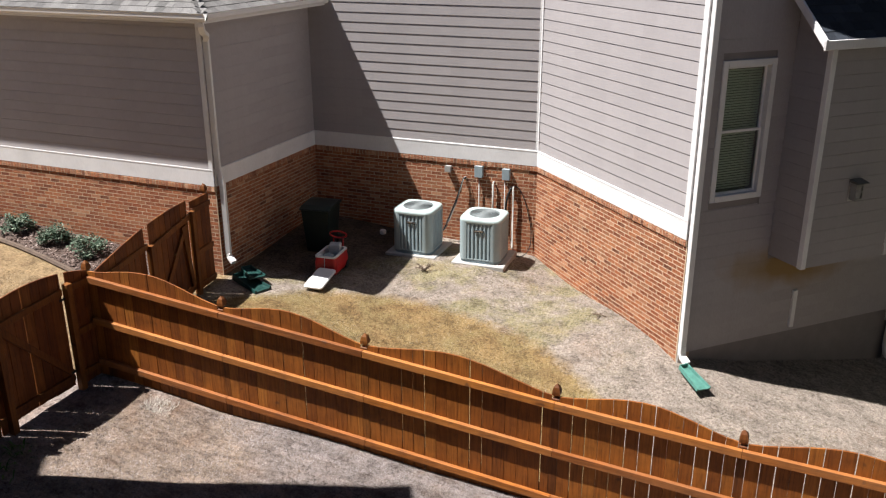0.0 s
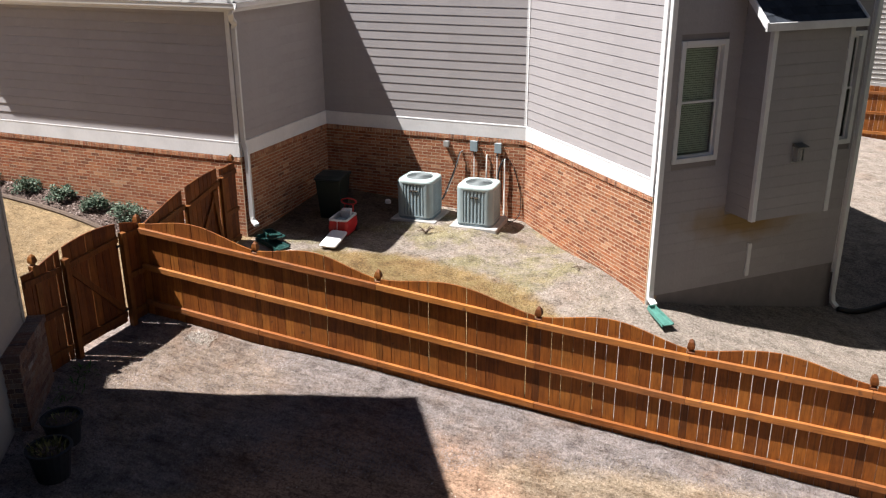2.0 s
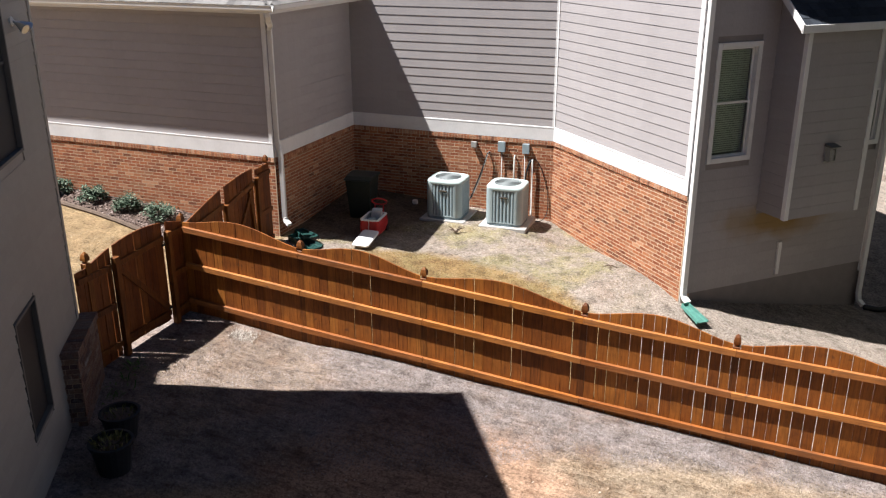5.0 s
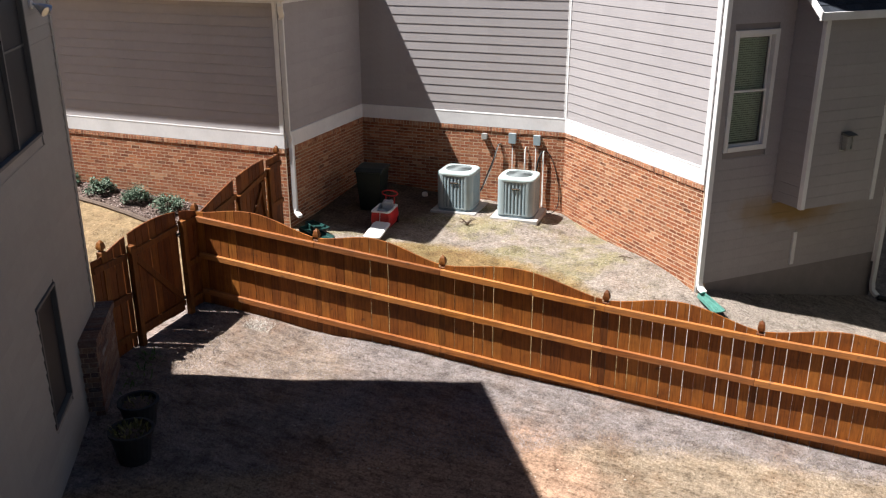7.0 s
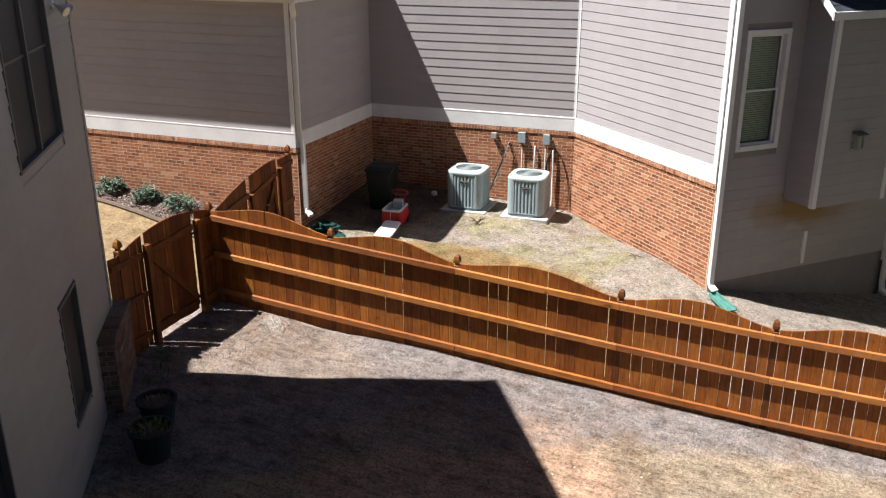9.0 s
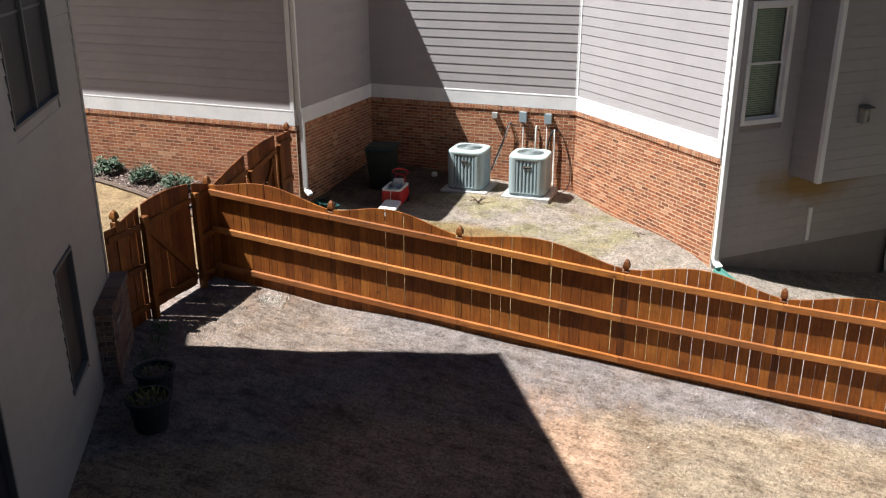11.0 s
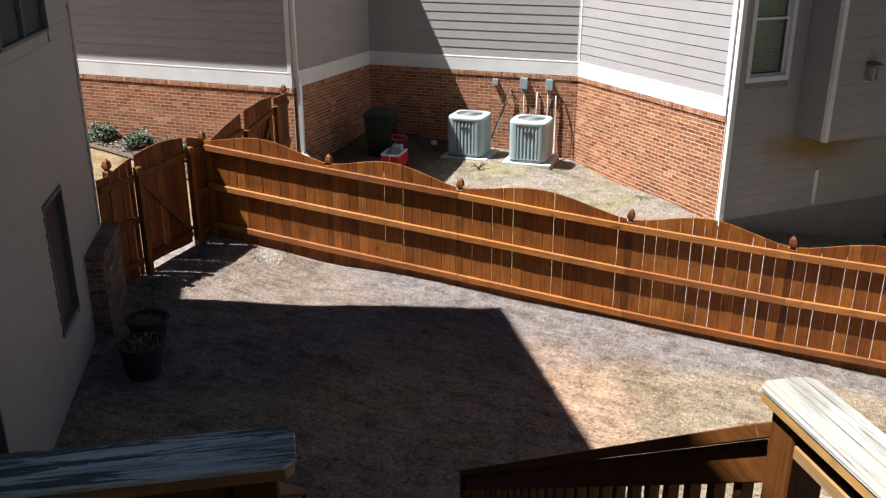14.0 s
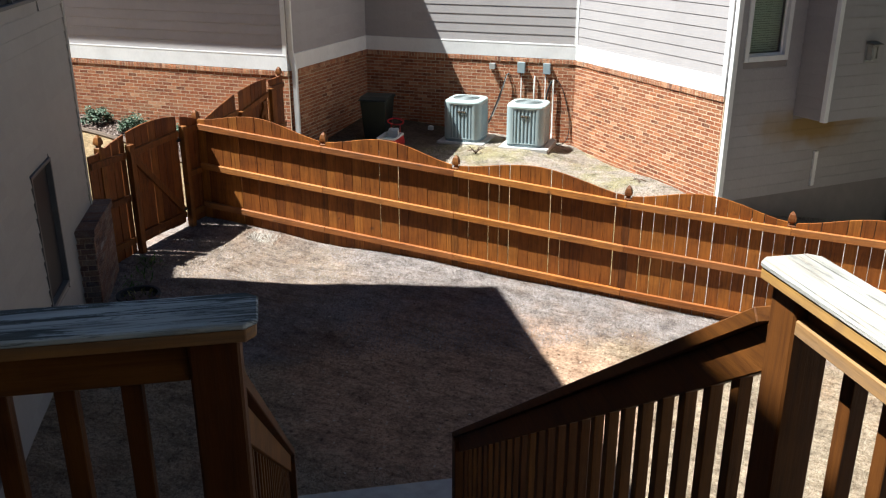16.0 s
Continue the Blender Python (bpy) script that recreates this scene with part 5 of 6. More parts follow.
def shrub(x, y, r, label):
    z = ground_z(x, y) + 0.03
    ob = thing("shrub", label, "shrub", pose(x, y, z), group="shrubs along the brick wall")
    for k in range(9):
        bm = bmesh.new()
        a = random.uniform(0, 2 * math.pi)
        d = random.uniform(0.4, 0.9) * r
        tube(bm, smooth_path([(0, 0, 0), (0.4 * d * math.cos(a), 0.4 * d * math.sin(a), 0.5 * r), (d * math.cos(a), d * math.sin(a), random.uniform(0.7, 1.25) * r)], 3), 0.006, 4)
        part("stem", bm, M_TWIG, ob)
    bm = bmesh.new()
    clumps = []
    for _ in range(34):
        a, q = random.uniform(0, 2 * math.pi), math.sqrt(random.random()) * 0.95
        clumps.append((q * r * math.cos(a), q * r * math.sin(a), r * (0.25 + 1.05 * random.random() * math.sqrt(max(0.05, 1 - q * q)))))
    for k in range(1300):
        cx, cy, cz = random.choice(clumps)
        p = Vector((cx, cy, cz)) + Vector((random.gauss(0, 0.16), random.gauss(0, 0.16), random.gauss(0, 0.13))) * r
        if p.z < 0.02:
            continue
        rot = Euler((random.uniform(-0.9, 0.9), random.uniform(-0.9, 0.9), random.uniform(0, 6.3))).to_matrix()
        s = random.uniform(0.020, 0.036)
        q = [bm.verts.new(p + rot @ Vector(c) * s) for c in ((-0.5, 0, 0), (0, -0.9, 0.15), (0.5, 0, 0), (0, 1.1, 0.2))]
        bm.faces.new(q)
    tagged(part("leaves", bm, M_LEAF, ob), kind="stuff")


for x, y, r in ((-15.2, 11.3, 0.26), (-14.1, 11.28, 0.27), (-13.13, 11.22, 0.275), (-12.17, 11.16, 0.27), (-11.3, 11.05, 0.30)):
    shrub(x, y, r, "small evergreen shrub with grey-green leaves in mulch")

# dry weed by the condenser
weed = thing("dry_weed", "small brown dry weed in the thin lawn", "weed", pose(-5.74, 13.16, ground_z(-5.74, 13.16)))
for k in range(16):
    a = random.uniform(0, 6.28)
    d = random.uniform(0.06, 0.18)
    bm = bmesh.new()
    tube(bm, smooth_path([(0, 0, 0), (d * 0.4 * math.cos(a), d * 0.4 * math.sin(a), 0.08), (d * math.cos(a), d * math.sin(a), random.uniform(0.03, 0.15))], 3), 0.0065, 4)
    part("stem", bm, M_TWIG, weed)

# ---- own house: the tall wing ----
V = Vector((-0.528, 0.849)).normalized()
U = Vector((V.y, -V.x))
W0 = Vector((-7.709, 4.750))


def own(a, b, z=0.0):
    """A place a metres along the wing's wall and b metres out from it."""
    p = W0 + V * a + U * b
    return Vector((p.x, p.y, z))


OWN = Matrix(((V.x, -U.x, 0, W0.x), (V.y, -U.y, 0, W0.y), (0, 0, 1, 0), (0, 0, 0, 1)))
WING0, WING1, WING_TOP = -12.6, 1.16, 8.38
HI = (-1.755, 0.035, 3.26, 5.2)
LO = (-1.29, -0.48, 0.325, 1.725)
LO2 = (-4.6, -3.39, -0.2, 1.75)


def own_wall(name, m, x0, x1, z0, z1, holes, label):
    """A wall slab; local x along it, y into the house."""
    bm = bmesh.new()
    cols = sorted({x0, x1, *(h[0] for h in holes), *(h[1] for h in holes)})
    for a, b in zip(cols, cols[1:]):
        cuts = [z0]
        for h in sorted(holes, key=lambda h: h[2]):
            if h[0] <= a and b <= h[1]:
                cuts += [h[2], h[3]]
        cuts.append(z1)
        for c, d in zip(cuts[::2], cuts[1::2]):
            box(bm, a, b, 0.0, 0.2, c, d)
    ob = part(name, bm, M_CREAM)
    ob.matrix_basis = m
    return tagged(ob, label, "wall", kind="structure")


wing = own_wall("wall_own_side", OWN, WING0, WING1, -1.0, WING_TOP, (HI, LO, LO2), "shaded cream lap siding of the tall house wing")
corner = bmesh.new()
box(corner, WING1 - 0.085, WING1 + 0.003, -0.03, -0.001, -0.5, WING_TOP)
part("corner_board", corner, M_CREAM, wing, bevel=0.004)
siding(wing, WING0, WING1 - 0.086, -0.35, WING_TOP, holes=(HI, LO, LO2), lap=0.152, mat=M_CREAM)
front = own_wall("wall_own_front", OWN @ pose(WING1, 0.0, 0, 0, 0, 90), 0.0, 6.0, -1.0, WING_TOP, (), "cream siding end wall of the wing")
own_wall("wall_own_back", OWN @ pose(WING0, 0.0, 0, 0, 0, -90), 0.0, 9.0, -1.0, WING_TOP, (), "cream siding wall behind the deck")
# unseen jog, added to throw shade on the ground inside the gate
own_wall("wall_own_jog", OWN @ pose(2.45, 3.68, 0, 0, 0, 90), 0.0, 3.8, -1.0, WING_TOP, (), "unseen cream wall added to shade the ground by the gate")
own_wall("wall_own_jog_side", OWN @ pose(1.17, 3.68, 0), 0.0, 1.27, -1.0, WING_TOP, (), "unseen side of the added shading wall")
bm = bmesh.new()
prism(bm, [(WING0 - 5, -0.45), (-7.0, -0.42), (-1.2, -0.335), (WING1 + 0.01, -0.30), (WING1 + 0.01, 6.2), (WING0 - 5, 6.2)], WING_TOP, WING_TOP + 0.16, "z", OWN)
tagged(part("eave_own", bm, M_WHITE), "white boxed eave of the tall wing", "eave", kind="structure")
bm = bmesh.new()
prism(bm, [(-0.27, WING_TOP + 0.17), (6.1, WING_TOP + 0.17), (3.0, WING_TOP + 1.2)], WING0 - 5, WING1, "x", OWN)
tagged(part("roof_own", bm, M_SHINGLE), "dark shingle roof of the tall wing", "roof", kind="structure")


def dark_window(name, hole, cols, rows, label):
    x0, x1, z0, z1 = hole
    win = thing(name, label, "window", kind="structure")
    win.matrix_basis = OWN @ pose(x0, 0, z0)
    w, h = x1 - x0, z1 - z0
    f = 0.035
    for a, b, c, d in ((0, f, 0, h), (w - f, w, 0, h), (f, w - f, 0, f), (f, w - f, h - f, h)):
        bm = bmesh.new()
        box(bm, a, b, -0.028, 0.10, c, d)
        part("window_frame", bm, M_WINFRAME, win, bevel=0.003)
    for k in range(1, cols):
        bm = bmesh.new()
        box(bm, w * k / cols - 0.02, w * k / cols + 0.02, -0.01, 0.09, f, h - f)
        part("mullion", bm, M_WINFRAME, win)
    for k in range(cols):
        for j in range(rows):
            bm = bmesh.new()
            box(bm, w * k / cols + 0.02, w * (k + 1) / cols - 0.02, 0.03, 0.04, max(f, h * j / rows + 0.012), min(h - f, h * (j + 1) / rows - 0.012))
            part("pane", bm, M_DARKGLASS, win)
            if j:
                bm = bmesh.new()
                box(bm, w * k / cols + 0.02, w * (k + 1) / cols - 0.02, 0.02, 0.05, h * j / rows - 0.012, h * j / rows + 0.012)
                part("meeting_rail", bm, M_WINFRAME, win)


dark_window("window_3", HI, 2, 2, "dark screened double window in cream siding")
dark_window("window_4", LO, 1, 1, "dark screened window low in cream siding")
dark_window("window_5", LO2, 1, 1, "dark screened window near the deck")

# floodlight under the eave corner
flood = thing("floodlight", "white twin-head floodlight on the cream wall", "lamp", OWN @ pose(0.36, 0, 4.62))
bm = bmesh.new()
lathe(bm, [(0.055, 0.0), (0.055, 0.03), (0.03, 0.045)], 16, pose(0, 0, 0, 90))
part("mount", bm, M_LID, flood)
for s in (-1, 1):
    bm = bmesh.new()
    tube(bm, [(0, -0.04, 0), (s * 0.06, -0.09, -0.02)], 0.013)
    arm = part("arm", bm, M_LID, flood)
    bm = bmesh.new()
    lathe(bm, [(0.022, 0.0), (0.03, 0.03), (0.055, 0.10), (0.058, 0.12), (0.05, 0.118)], 16, pose(s * 0.06, -0.09, -0.02, 120, 0, s * 25))
    part("head", bm, M_STEEL, arm, "bright metal lamp head")

# brick stub beside the gate
STUB = thing("wall_stub", "low brick stub wall with brick cap against the wing", "wall", OWN @ pose(0.10, -0.21, 0), kind="structure")
bm = bmesh.new()
box(bm, 0.007, 1.2, 0.007, 0.21, -0.6, 0.70)
part("core", bm, M_MORTAR, STUB)

# ---- own deck and stair ----
R_END = Vector((-0.410, -0.578))
L_END = Vector((-1.298, -1.197))
CAP_Z = 3.332
FLOOR_Z = 2.36


def frame_at(p, d, z=0.0):
    return place((p.x, p.y), (d.x, d.y), z)


def cap_board(parent, m, length, w=0.14, t=0.038, mat=M_CAP):
    """A cap with a clipped, worn end."""
    bm = bmesh.new()
    c = 0.022
    prism(bm, [(0.0, -w / 2 + c), (c, -w / 2), (length, -w / 2), (length, w / 2), (c, w / 2), (0.0, w / 2 - c)], -t * 0.35, 0.0, "z", m)
    top = bm
    bm = bmesh.new()
    prism(bm, [(0.004, -w / 2 + c + 0.003), (c, -w / 2 + 0.003), (length, -w / 2 + 0.003), (length, w / 2 - 0.003), (c, w / 2 - 0.003), (0.004, w / 2 - c - 0.003)], -t, -t * 0.35 - 0.0005, "z", m)
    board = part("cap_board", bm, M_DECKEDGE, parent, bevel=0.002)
    part("cap_top", top, mat, board, "weathered flaking grey cap", bevel=0.003)


def deck_rail(p, d, length, label, inner):
    """Level railing from its end post at p along d. inner: side (+1 left of d) on which the post and balusters stand."""
    ob = thing("deck_railing", label, "railing", frame_at(p, d), group="deck railings")
    cap_board(ob, Matrix.Translation((0, 0, CAP_Z)), length, mat=M_CAP if inner > 0 else M_CAPSKY)
    bm = bmesh.new()
    prism(bm, [(0.035, -0.045), (0.125, -0.045), (0.125, 0.045), (0.035, 0.045)], FLOOR_Z - 0.3, CAP_Z - 0.040, "z")
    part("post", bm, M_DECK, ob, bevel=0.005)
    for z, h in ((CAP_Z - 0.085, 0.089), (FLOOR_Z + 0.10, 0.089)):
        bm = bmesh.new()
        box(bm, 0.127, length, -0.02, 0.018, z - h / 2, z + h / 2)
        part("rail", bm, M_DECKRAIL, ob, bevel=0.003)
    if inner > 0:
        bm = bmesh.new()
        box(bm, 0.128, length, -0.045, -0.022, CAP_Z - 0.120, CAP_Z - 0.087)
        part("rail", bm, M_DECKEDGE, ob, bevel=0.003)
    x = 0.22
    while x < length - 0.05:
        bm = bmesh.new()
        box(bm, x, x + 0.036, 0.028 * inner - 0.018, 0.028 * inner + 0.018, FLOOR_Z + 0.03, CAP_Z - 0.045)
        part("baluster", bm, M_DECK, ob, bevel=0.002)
        x += 0.115
    return ob


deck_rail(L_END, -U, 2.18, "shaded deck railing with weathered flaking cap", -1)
deck_rail(R_END, -V, 3.3, "sunlit deck railing with weathered flaking cap", 1)

RUN, FALL = 3.22, 0.716


def stair_rail(p, label, side, flare=0.0):
    """Sloping rail down the stair from p; local x goes out along the run."""
    ob = thing("stair_railing", label, "railing", frame_at(p, V + U * flare), group="stair railings")
    z0 = CAP_Z - 0.153
    a = math.atan(FALL)
    m = Matrix.Translation((0, 0, z0)) @ Matrix.Rotation(a, 4, "Y")
    length = RUN / math.cos(a)
    bm = bmesh.new()
    box(bm, 0.0, length, -0.045, 0.045, 0.0, 0.036, m)
    part("handrail", bm, M_DECKRAIL, ob, bevel=0.003)
    bm = bmesh.new()
    box(bm, 0.0, length, -0.019, 0.019, -0.098, -0.001, m)
    part("top_rail", bm, M_DECKRAIL, ob, bevel=0.003)
    bm = bmesh.new()
    box(bm, 0.0, length, -0.019, 0.019, -0.86, -0.77, m)
    part("bottom_rail", bm, M_DECKRAIL, ob, bevel=0.003)
    x = 0.10
    while x < RUN - 0.1:
        zt = z0 - FALL * x
        bm = bmesh.new()
        y = 0.012 * side
        box(bm, x, x + 0.036, y - 0.018, y + 0.018, zt - 1.02, zt - 0.03)
        part("baluster", bm, M_DECK, ob, bevel=0.002)
        x += 0.122
    bm = bmesh.new()
    prism(bm, [(RUN - 0.09, -0.045), (RUN, -0.045), (RUN, 0.045), (RUN - 0.09, 0.045)], -0.9, z0 - FALL * RUN + 0.02, "z")
    part("post", bm, M_DECK, ob, bevel=0.004)
    return ob


stair_rail(R_END, "stained stair railing with square balusters", -1)
stair_rail(L_END + V * 0.05 - U * 0.10, "shaded stair railing with square balusters", 1, 0.027)

deck = thing("deck_floor", "stained timber deck floor on posts", "deck", OWN)
d_out = (R_END - W0).dot(U) + 0.05
d_in = (L_END - W0).dot(V) + 0.05
k = 0
y = 0.05
while y < d_out - 0.02:
    bm = bmesh.new()
    w = min(0.138, d_out - y)
    box(bm, WING0 + 0.25, d_in, -(y + w), -y, FLOOR_Z - 0.03, FLOOR_Z)
    part("deck_board", bm, M_DECK, deck, bevel=0.003)
    y += 0.142
bm = bmesh.new()
box(bm, WING0 + 0.25, d_in + 0.004, -d_out, -d_out + 0.04, FLOOR_Z - 0.28, FLOOR_Z - 0.032)
box(bm, d_in - 0.036, d_in + 0.004, -d_out + 0.042, -0.05, FLOOR_Z - 0.28, FLOOR_Z - 0.032)
part("rim_joist", bm, M_DECK, deck)
for a, b in ((d_in - 0.15, d_out - 0.12), (d_in - 0.15, 1.2), (WING0 + 1.0, d_out - 0.12)):
    bm = bmesh.new()
    q = own(a, b)
    box(bm, a - 0.07, a + 0.07, -b - 0.07, -b + 0.07, ground_z(q.x, q.y) - 0.2, FLOOR_Z - 0.032)
    part("support_post", bm, M_DECK, deck, bevel=0.005)

# stair flight
stair = thing("deck_stair", "timber stair from the deck down to the yard", "stair", frame_at(L_END + V * 0.05, V))
width = (R_END - L_END).dot(U)
n = 16
gz = -0.60
rise_h = (FLOOR_Z - gz) / n
for i in range(1, n):
    x0 = (i - 1) * RUN * 1.25 / n
    bm = bmesh.new()
    box(bm, x0, x0 + 0.28, -width + 0.03, -0.03, FLOOR_Z - i * rise_h - 0.036, FLOOR_Z - i * rise_h)
    part("tread", bm, M_DECK, stair, bevel=0.003)
for yy in (-width + 0.0, -0.03):
    bm = bmesh.new()
    total = RUN * 1.25
    prism(bm, [(0, FLOOR_Z - 0.02), (total, gz + 0.05), (total, gz - 0.1), (total - 0.25, gz - 0.1), (0, FLOOR_Z - 0.32)], yy, yy + 0.03, "y")
    part("stringer", bm, M_DECK, stair)
bm = bmesh.new()
pc = (L_END + R_END) / 2 + V * 4.38
box(bm, -0.75, 0.33, -0.85, 0.85, gz - 0.2, gz + 0.12, frame_at(pc, V))
tagged(part("landing_pad", bm, M_CONCRETE, bevel=0.01), "concrete pad at the foot of the stair", "pad", kind="structure")


# ---- planters in the shade by the wing ----
def planter(x, y, r, h, label, sprigs=0):
    ob = thing("planter", label, "planter", pose(x, y, ground_z(x, y)), group="planters by the wing")
    bm = bmesh.new()
    lathe(bm, [(r * 0.72, 0.0), (r * 0.95, h * 0.9), (r * 1.04, h * 0.92), (r * 1.04, h), (r * 0.9, h), (r * 0.86, h * 0.85)], 20)
    part("pot", bm, M_BLACK, ob, "black plastic pot")
    bm = bmesh.new()
    lathe(bm, [(r * 0.5, h * 0.80), (r * 0.87, h * 0.83), (r * 0.6, h * 0.9), (r * 0.2, h * 0.92)], 14)
    part("soil", bm, M_MULCH, ob, "dry brown soil")
    if sprigs:
        rng = random.Random(sprigs)
        bm = bmesh.new()
        for _ in range(sprigs):
            a, d = rng.uniform(0, 6.283), r * 0.8 * math.sqrt(rng.random())
            lean, up, w = rng.uniform(0.02, 0.09), rng.uniform(0.03, 0.11), rng.uniform(0.006, 0.014)
            b = a + rng.uniform(-1.5, 1.5)
            m = Matrix.Translation((d * math.cos(a), d * math.sin(a), h * 0.84)) @ Matrix.Rotation(b, 4, "Z")
            vs = [bm.verts.new(m @ Vector(c)) for c in ((0, 0, 0), (lean * 0.5, w, up * 0.7), (lean, 0, up), (lean * 0.5, -w, up * 0.7))]
            bm.faces.new(vs)
        part("plant", bm, M_SPRIG, ob, "dry yellow-green low plant")
    return ob


planter(-7.05, 4.95, 0.24, 0.36, "black plastic planter with sparse plant in the shade", 40)
planter(-6.68, 4.38, 0.25, 0.40, "black plastic planter with dry yellowish plant in the shade", 170)

# ---- beyond the far corner: a fence and a pale house ----
far = thing("picket_fence", "distant brown stained fence in sunlight", "fence", pose(1.5, 29.5, -1.15), group="far fence")
for i in range(60):
    bm = bmesh.new()
    box(bm, i * 0.143, i * 0.143 + 0.138, 0, 0.018, 0, 1.75 + 0.12 * abs(math.sin(i * 0.18)))
    part("picket", bm, M_PICKET, far)
for z in (0.3, 0.95, 1.6):
    bm = bmesh.new()
    box(bm, 0, 8.6, -0.04, 0.0, z, z + 0.09)
    part("rail", bm, M_RAIL, far)
fh = thing("far_house", "distant pale yellow siding house", "house", pose(0.0, 38.0, -1.3))
bm = bmesh.new()
box(bm, 0, 14, 0, 8, 0.8, 7.0)
part("wall", bm, M_CREAM, fh)
bm = bmesh.new()
box(bm, -0.02, 14.02, -0.02, 8.02, 0, 0.8)
part("foundation", bm, M_CONCRETE, fh)
bm = bmesh.new()
prism(bm, [(-0.5, 7.0), (8.5, 7.0), (4.0, 9.5)], -0.4, 14.4, "x")
part("roof", bm, M_SHINGLE, fh)
bm = bmesh.new()
for z in range(30):
    box(bm, 0, 14, -0.02, 0.0, 0.82 + z * 0.2, 0.835 + z * 0.2)
part("siding_lips", bm, M_WHITE, fh)


# ---- small things on the ground ----
twig = thing("fallen_twig", "dark fallen twig on the thin lawn", "twig", pose(-2.52, 12.62, ground_z(-2.52, 12.62) + 0.01))
for k in range(4):
    a = random.uniform(0, 6.28)
    bm = bmesh.new()
    tube(bm, smooth_path([(-0.12 * math.cos(a), -0.12 * math.sin(a), 0.0), (0, 0, 0.03), (0.16 * math.cos(a + 0.4), 0.14 * math.sin(a + 0.4), 0.01)], 3), 0.006, 4)
    part("stick", bm, M_TWIG, twig)
e0 = along_e(le - 0.03, 0.24)
hose_pts = [(e0.x, e0.y, ground_z(e0.x, e0.y) + 0.07), (e0.x + 0.35, e0.y + 0.15, ground_z(e0.x + 0.35, e0.y + 0.15) + 0.06), (e0.x + 0.9, e0.y + 0.8, ground_z(e0.x + 0.9, e0.y + 0.8) + 0.06), (e0.x + 1.4, e0.y + 1.5, ground_z(e0.x + 1.4, e0.y + 1.5) + 0.06)]
bm = bmesh.new()
tube(bm, smooth_path(hose_pts, 8), 0.05, 10)
tagged(part("drain_hose", bm, M_BLACK, smooth=True), "black flexible drain hose from the far downspout", "hose")
for x, y, n in ((-8.05, 6.35, 26), (-7.85, 6.0, 18), (-7.75, 5.55, 14)):
    w = thing("weed_clump", "green weeds at the foot of the gate", "weed", pose(x, y, ground_z(x, y)), group="weeds by the gate")
    bm = bmesh.new()
    for k in range(n):
        a, l = random.uniform(0, 6.28), random.uniform(0.05, 0.16)
        p = Vector((random.gauss(0, 0.09), random.gauss(0, 0.09), 0))
        d = Vector((math.cos(a), math.sin(a), 0))
        s = Vector((-d.y, d.x, 0)) * 0.009
        mid, tip = p + d * l * 0.5 + Vector((0, 0, l * 0.6)), p + d * l + Vector((0, 0, l * 0.45))
        v = [bm.verts.new(c) for c in (p - s * 0.5, p + s * 0.5, mid + s, tip, mid - s)]
        bm.faces.new(v)
    tagged(part("leaves", bm, M_WEED, w), kind="stuff")


# ---- grass blades ----
def shaded_free(x, y):
    """Open ground only: not inside houses, pads or beds."""
    if y > CY - 0.05 or (y > AY and x < BX):
        return False
    rel = Vector((x - P_DE[0], y - P_DE[1]))
    if rel.dot(E_DIR) > -0.02 and rel.dot(D_DIR) < 0.05:
        return False
    rel = Vector((x - P_CD[0], y - P_CD[1]))
    if rel.dot(E_DIR) > -0.03 and rel.dot(D_DIR) > -0.2 and Vector((x - P_DE[0], y - P_DE[1])).dot(D_DIR) < 0.02:
        return False
    for cx, cy in ((-6.22, 14.08), (-4.92, 14.08)):
        if abs(x - cx) < 0.5 and abs(y - cy) < 0.52:
            return False
    rel = Vector((x, y)) - W0
    if rel.dot(U) < 0.05 and rel.dot(V) < WING1 + 0.1:
        return False
    return True


def blades(name, mat, count, x0, x1, y0, y1, size, keep, label):
    verts, faces = [], []
    rng = random.Random(len(name) * 7 + count)
    made = 0
    tries = 0
    while made < count and tries < count * 6:
        tries += 1
        x, y = rng.uniform(x0, x1), rng.uniform(y0, y1)
        if not keep(x, y, rng) or not shaded_free(x, y):
            continue
        z = ground_z(x, y)
        a = rng.uniform(0, 6.283)
        h = rng.uniform(0.35, 1.0) * size
        lean = rng.uniform(0.4, 1.6) * size
        w = rng.uniform(0.0014, 0.0032)
        dx, dy = math.cos(a), math.sin(a)
        b = len(verts)
        verts += [(x - dy * w, y + dx * w, z - 0.004), (x + dy * w, y - dx * w, z - 0.004), (x + dx * lean, y + dy * lean, z + h)]
        faces.append((b, b + 1, b + 2))
        made += 1
    me = bpy.data.meshes.new(name)
    me.from_pydata(verts, [], faces)
    me.materials.append(mat)
    tagged(new(name, me), label, "grass", kind="stuff")


def patch(x, y, f, o):
    return noise.noise((x * f, y * f, o))


def thatch_edge(x):
    """Where the grey thatch under the fence gives way to straw."""
    return 7.4 + 0.24 * x - 0.42 * max(0.0, -1.9 - x)


def trodden_gate(x, y):
    return math.hypot(x + 6.6, y - 6.75) < 1.25 + 0.5 * patch(x, y, 1.3, 4.0)


def brown_corner(x, y):
    return math.hypot(x + 8.3, y - 13.9) < 1.9 + 0.4 * patch(x, y, 1.6, 7.0)


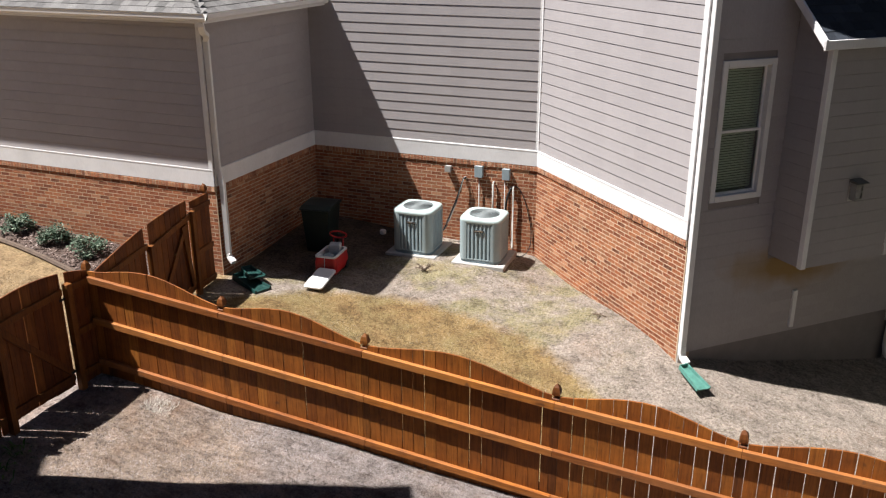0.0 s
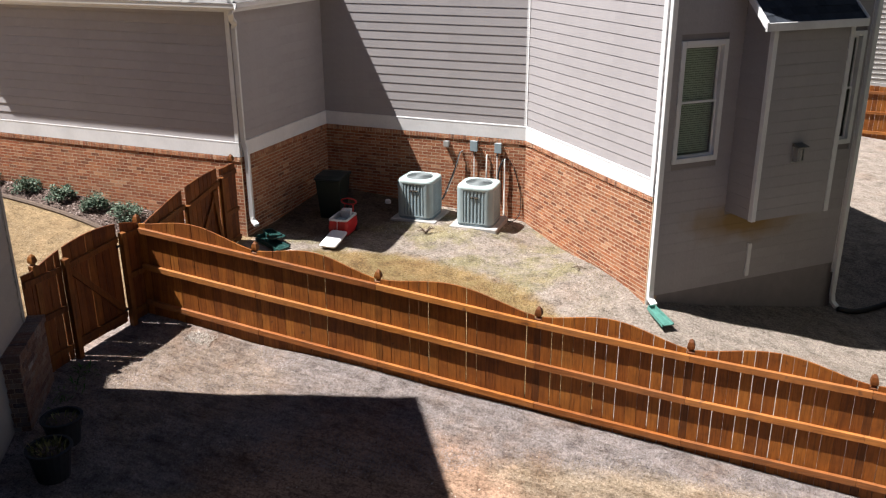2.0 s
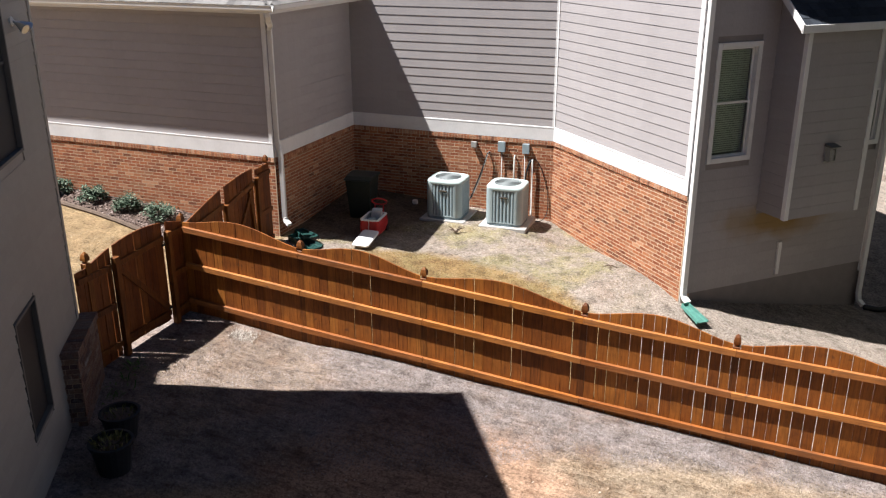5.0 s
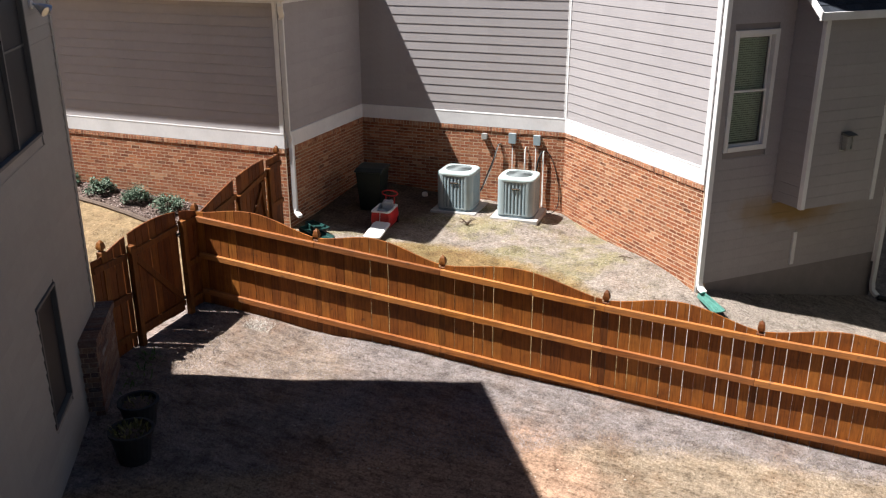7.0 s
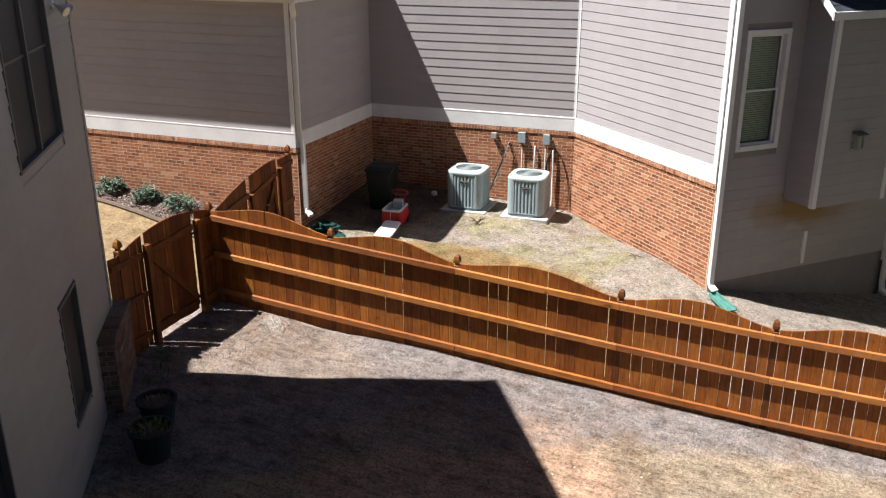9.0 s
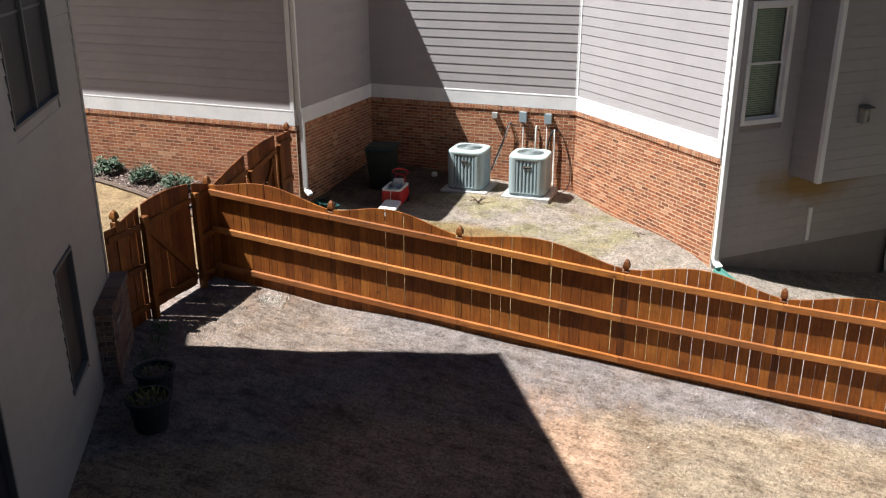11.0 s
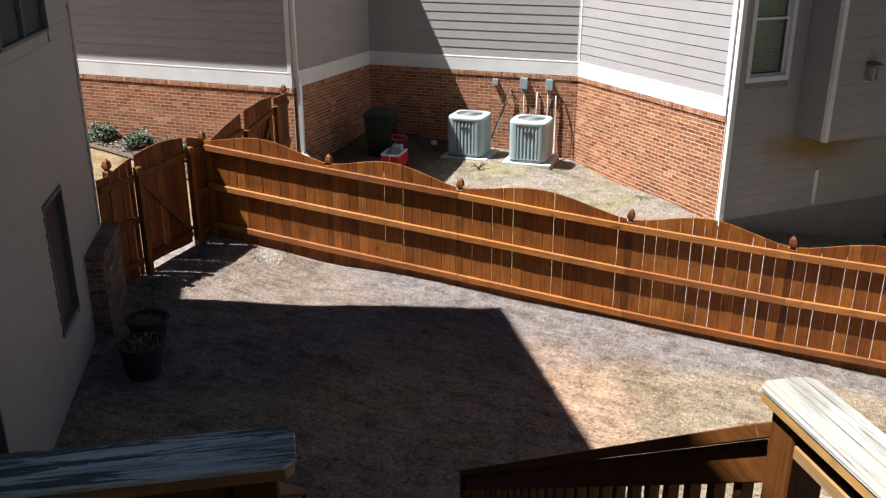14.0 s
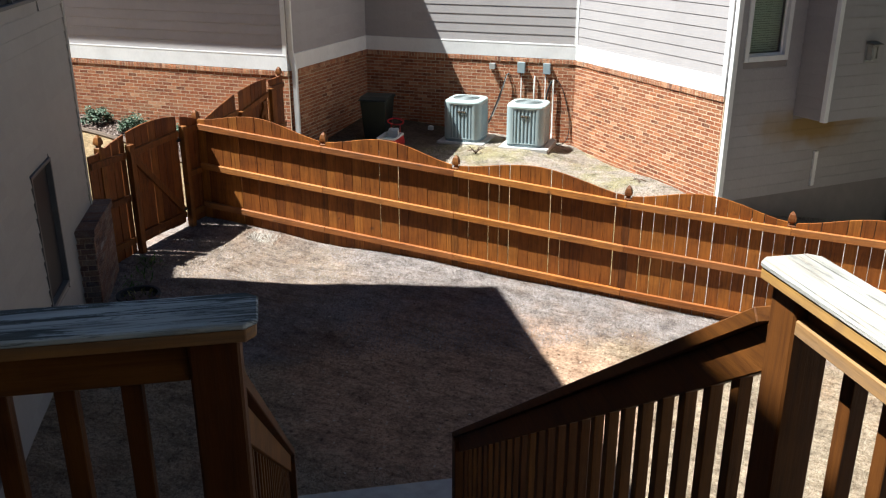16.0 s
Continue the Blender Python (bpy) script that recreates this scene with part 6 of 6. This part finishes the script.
blades("straw_grass", M_STRAW, 100000, -8.3, 3.0, 1.5, 8.0, 0.036, lambda x, y, r: (0.35 * patch(x, y, 0.9, 2.0) + thatch_edge(x) - y > r.uniform(-0.30, 0.15) or (trodden_gate(x, y) and r.random() < 0.5)) and math.hypot(x + 3.2, y - 5.2) + 0.5 * patch(x, y, 1.7, 3.0) > 1.8 * r.uniform(0.8, 1.2), "dry straw-coloured grass of the yard")
blades("grey_thatch", M_GREYBLADE, 100000, -8.3, 4.0, 4.0, 8.1, 0.034, lambda x, y, r: 0.35 * patch(x, y, 0.9, 5.0) + y - thatch_edge(x) > r.uniform(-0.2, 0.2) and (r.random() < 0.6 or not trodden_gate(x, y)), "grey dead thatch along the fence")
blades("turf_grass", M_TURF, 90000, -8.6, -0.5, 8.3, 12.4, 0.036, lambda x, y, r: (x + 5.35) ** 2 + (y - 7.9) ** 2 < 17.6 + 3.0 * patch(x, y, 1.2, 1.0) + r.uniform(-1.2, 0.6), "dry tan turf of the next-door lawn")
blades("grey_lawn", M_LAWNBLADE, 70000, -8.6, 4.0, 8.3, 14.8, 0.034, lambda x, y, r: (x + 5.35) ** 2 + (y - 7.9) ** 2 > 16.8 + r.uniform(-1.0, 1.0) and not brown_corner(x, y), "grey thin thatch beside the brick walls")
blades("green_patches", M_GREENBLADE, 9000, -7.5, 1.0, 10.0, 14.8, 0.03, lambda x, y, r: patch(x, y, 0.8, 9.0) > r.uniform(-0.05, 0.4) and not brown_corner(x, y), "greenish grass patches near the condensers")
blades("front_grass", M_STRAW, 30000, -16.0, -8.6, 5.5, 11.0, 0.04, lambda x, y, r: y < 10.0 or x > -9.0, "tan dormant lawn at the front")
# tuft by the fence foot
blades("grass_tuft", M_TUFT, 500, -7.42, -7.0, 7.72, 8.0, 0.065, lambda x, y, r: True, "dry grey grass tuft at the fence foot")


# ---- fallen leaves and pebbles on the worn soil ----
def litter(count):
    bm = bmesh.new()
    rng = random.Random(31)
    for _ in range(count):
        x, y = rng.gauss(-3.2, 1.3), rng.gauss(5.0, 0.9)
        if y > 7.6 or not shaded_free(x, y):
            continue
        s = rng.uniform(0.008, 0.022)
        m = pose(x, y, ground_z(x, y) + 0.012, rng.uniform(-25, 25), rng.uniform(-25, 25), rng.uniform(0, 360))
        vs = [bm.verts.new(m @ Vector(c)) for c in ((-s, 0, 0), (0, -s * 0.55, s * 0.3), (s * 1.2, 0, 0.1 * s), (0, s * 0.55, s * 0.35), (0, 0, -s * 0.3))]
        for a, b in ((0, 1), (1, 2), (2, 3), (3, 0)):
            bm.faces.new((vs[a], vs[b], vs[4]))
        bm.faces.new(vs[:4])
    tagged(part("leaf_litter", bm, M_LITTER), "dry leaf crumbs and pebbles on worn soil", "litter", kind="stuff")


litter(700)


# ---- bricks, laid last ----
def lay_bricks():
    def brick_mesh(w):
        bm = bmesh.new()
        h, t, c = COURSE - 0.013, 0.02, 0.003
        outline = [(c, 0), (w - c, 0), (w, c), (w, h - c), (w - c, h), (c, h), (0, h - c), (0, c)]
        prism(bm, outline, 0.0, t, "y")
        return to_mesh("brick", bm, M_BRICK)
    full = [brick_mesh(PITCH - 0.012 - d) for d in (0.0, 0.002, 0.004)]
    for wall, length, z_low, near in BRICK_JOBS:
        rest = []
        count = 0
        z, row = LEDGE - 0.092 - COURSE, 0
        while z > z_low - COURSE:
            x = 0.0
            first = row % 2 == 1
            while x < length - 0.015:
                w = PITCH / 2 if first else PITCH
                first = False
                w = min(w, length - x)
                proud = random.uniform(-0.0009, 0.0) - BRICK_OUT
                zz = z + 0.005 + random.uniform(-0.0012, 0.0012)
                if near[0] < x < near[1] and count < 300 and w > PITCH - 0.001:
                    ob = new("brick", random.choice(full))
                    ob.parent = wall
                    ob.location = (x + 0.005, -0.0006 + proud, zz)
                    ob.rotation_euler = (random.uniform(-0.009, 0.009), 0.0, random.uniform(-0.001, 0.001))
                    count += 1
                elif w > 0.014:
                    rest.append((x + 0.005, x + w - 0.005, -0.0006 + proud, zz, zz + COURSE - 0.013))
                x += w
            z -= COURSE
            row += 1
        bm = bmesh.new()
        box(bm, 0.0, length + (BRICK_OUT if wall in (wall_a, wall_d) else 0.0), -BRICK_OUT, 0.03, z_low - 0.4, LEDGE - 0.088)
        part("mortar_bed", bm, M_MORTAR, wall)
        bm = bmesh.new()
        for a, b, y, c, d in rest:
            vs = box(bm, a, b, y, y + 0.014, c, d)
            tilt, yaw = random.uniform(-0.0004, 0.0004), random.uniform(-0.0002, 0.0002)
            for k, s, u in ((0, 1, 1), (1, 1, -1), (4, -1, 1), (5, -1, -1)):
                vs[k].co.y += s * tilt + u * yaw
        tagged(part("brick_courses", bm, M_BRICKS, wall), kind="stuff")
    # stub wall
    length = 1.2
    for k in range(17):
        z = 0.62 - (k + 1) * COURSE
        x = -PITCH / 2 if k % 2 else 0.0
        while x < length - 0.02:
            a, b = max(0.0, x), min(length, x + PITCH - 0.01)
            if b - a > 0.03:
                bm = bmesh.new()
                box(bm, a, b, random.uniform(-0.001, 0.001), 0.02, z, z + COURSE - 0.01)
                part("brick", bm, M_STUB, STUB)
            x += PITCH
        for a, b in ((0.021, 0.105), (0.115, 0.21)) if k % 2 else ((0.021, 0.16), (0.17, 0.21)):
            bm = bmesh.new()
            box(bm, -0.003, 0.017, a, b, z, z + COURSE - 0.01)
            part("brick", bm, M_STUB, STUB)
    for x in range(16):
        bm = bmesh.new()
        box(bm, x * 0.078 - 0.015, x * 0.078 + 0.053, -0.022, 0.21, 0.625, 0.72)
        part("cap_brick", bm, M_STUB, STUB, bevel=0.004)


lay_bricks()
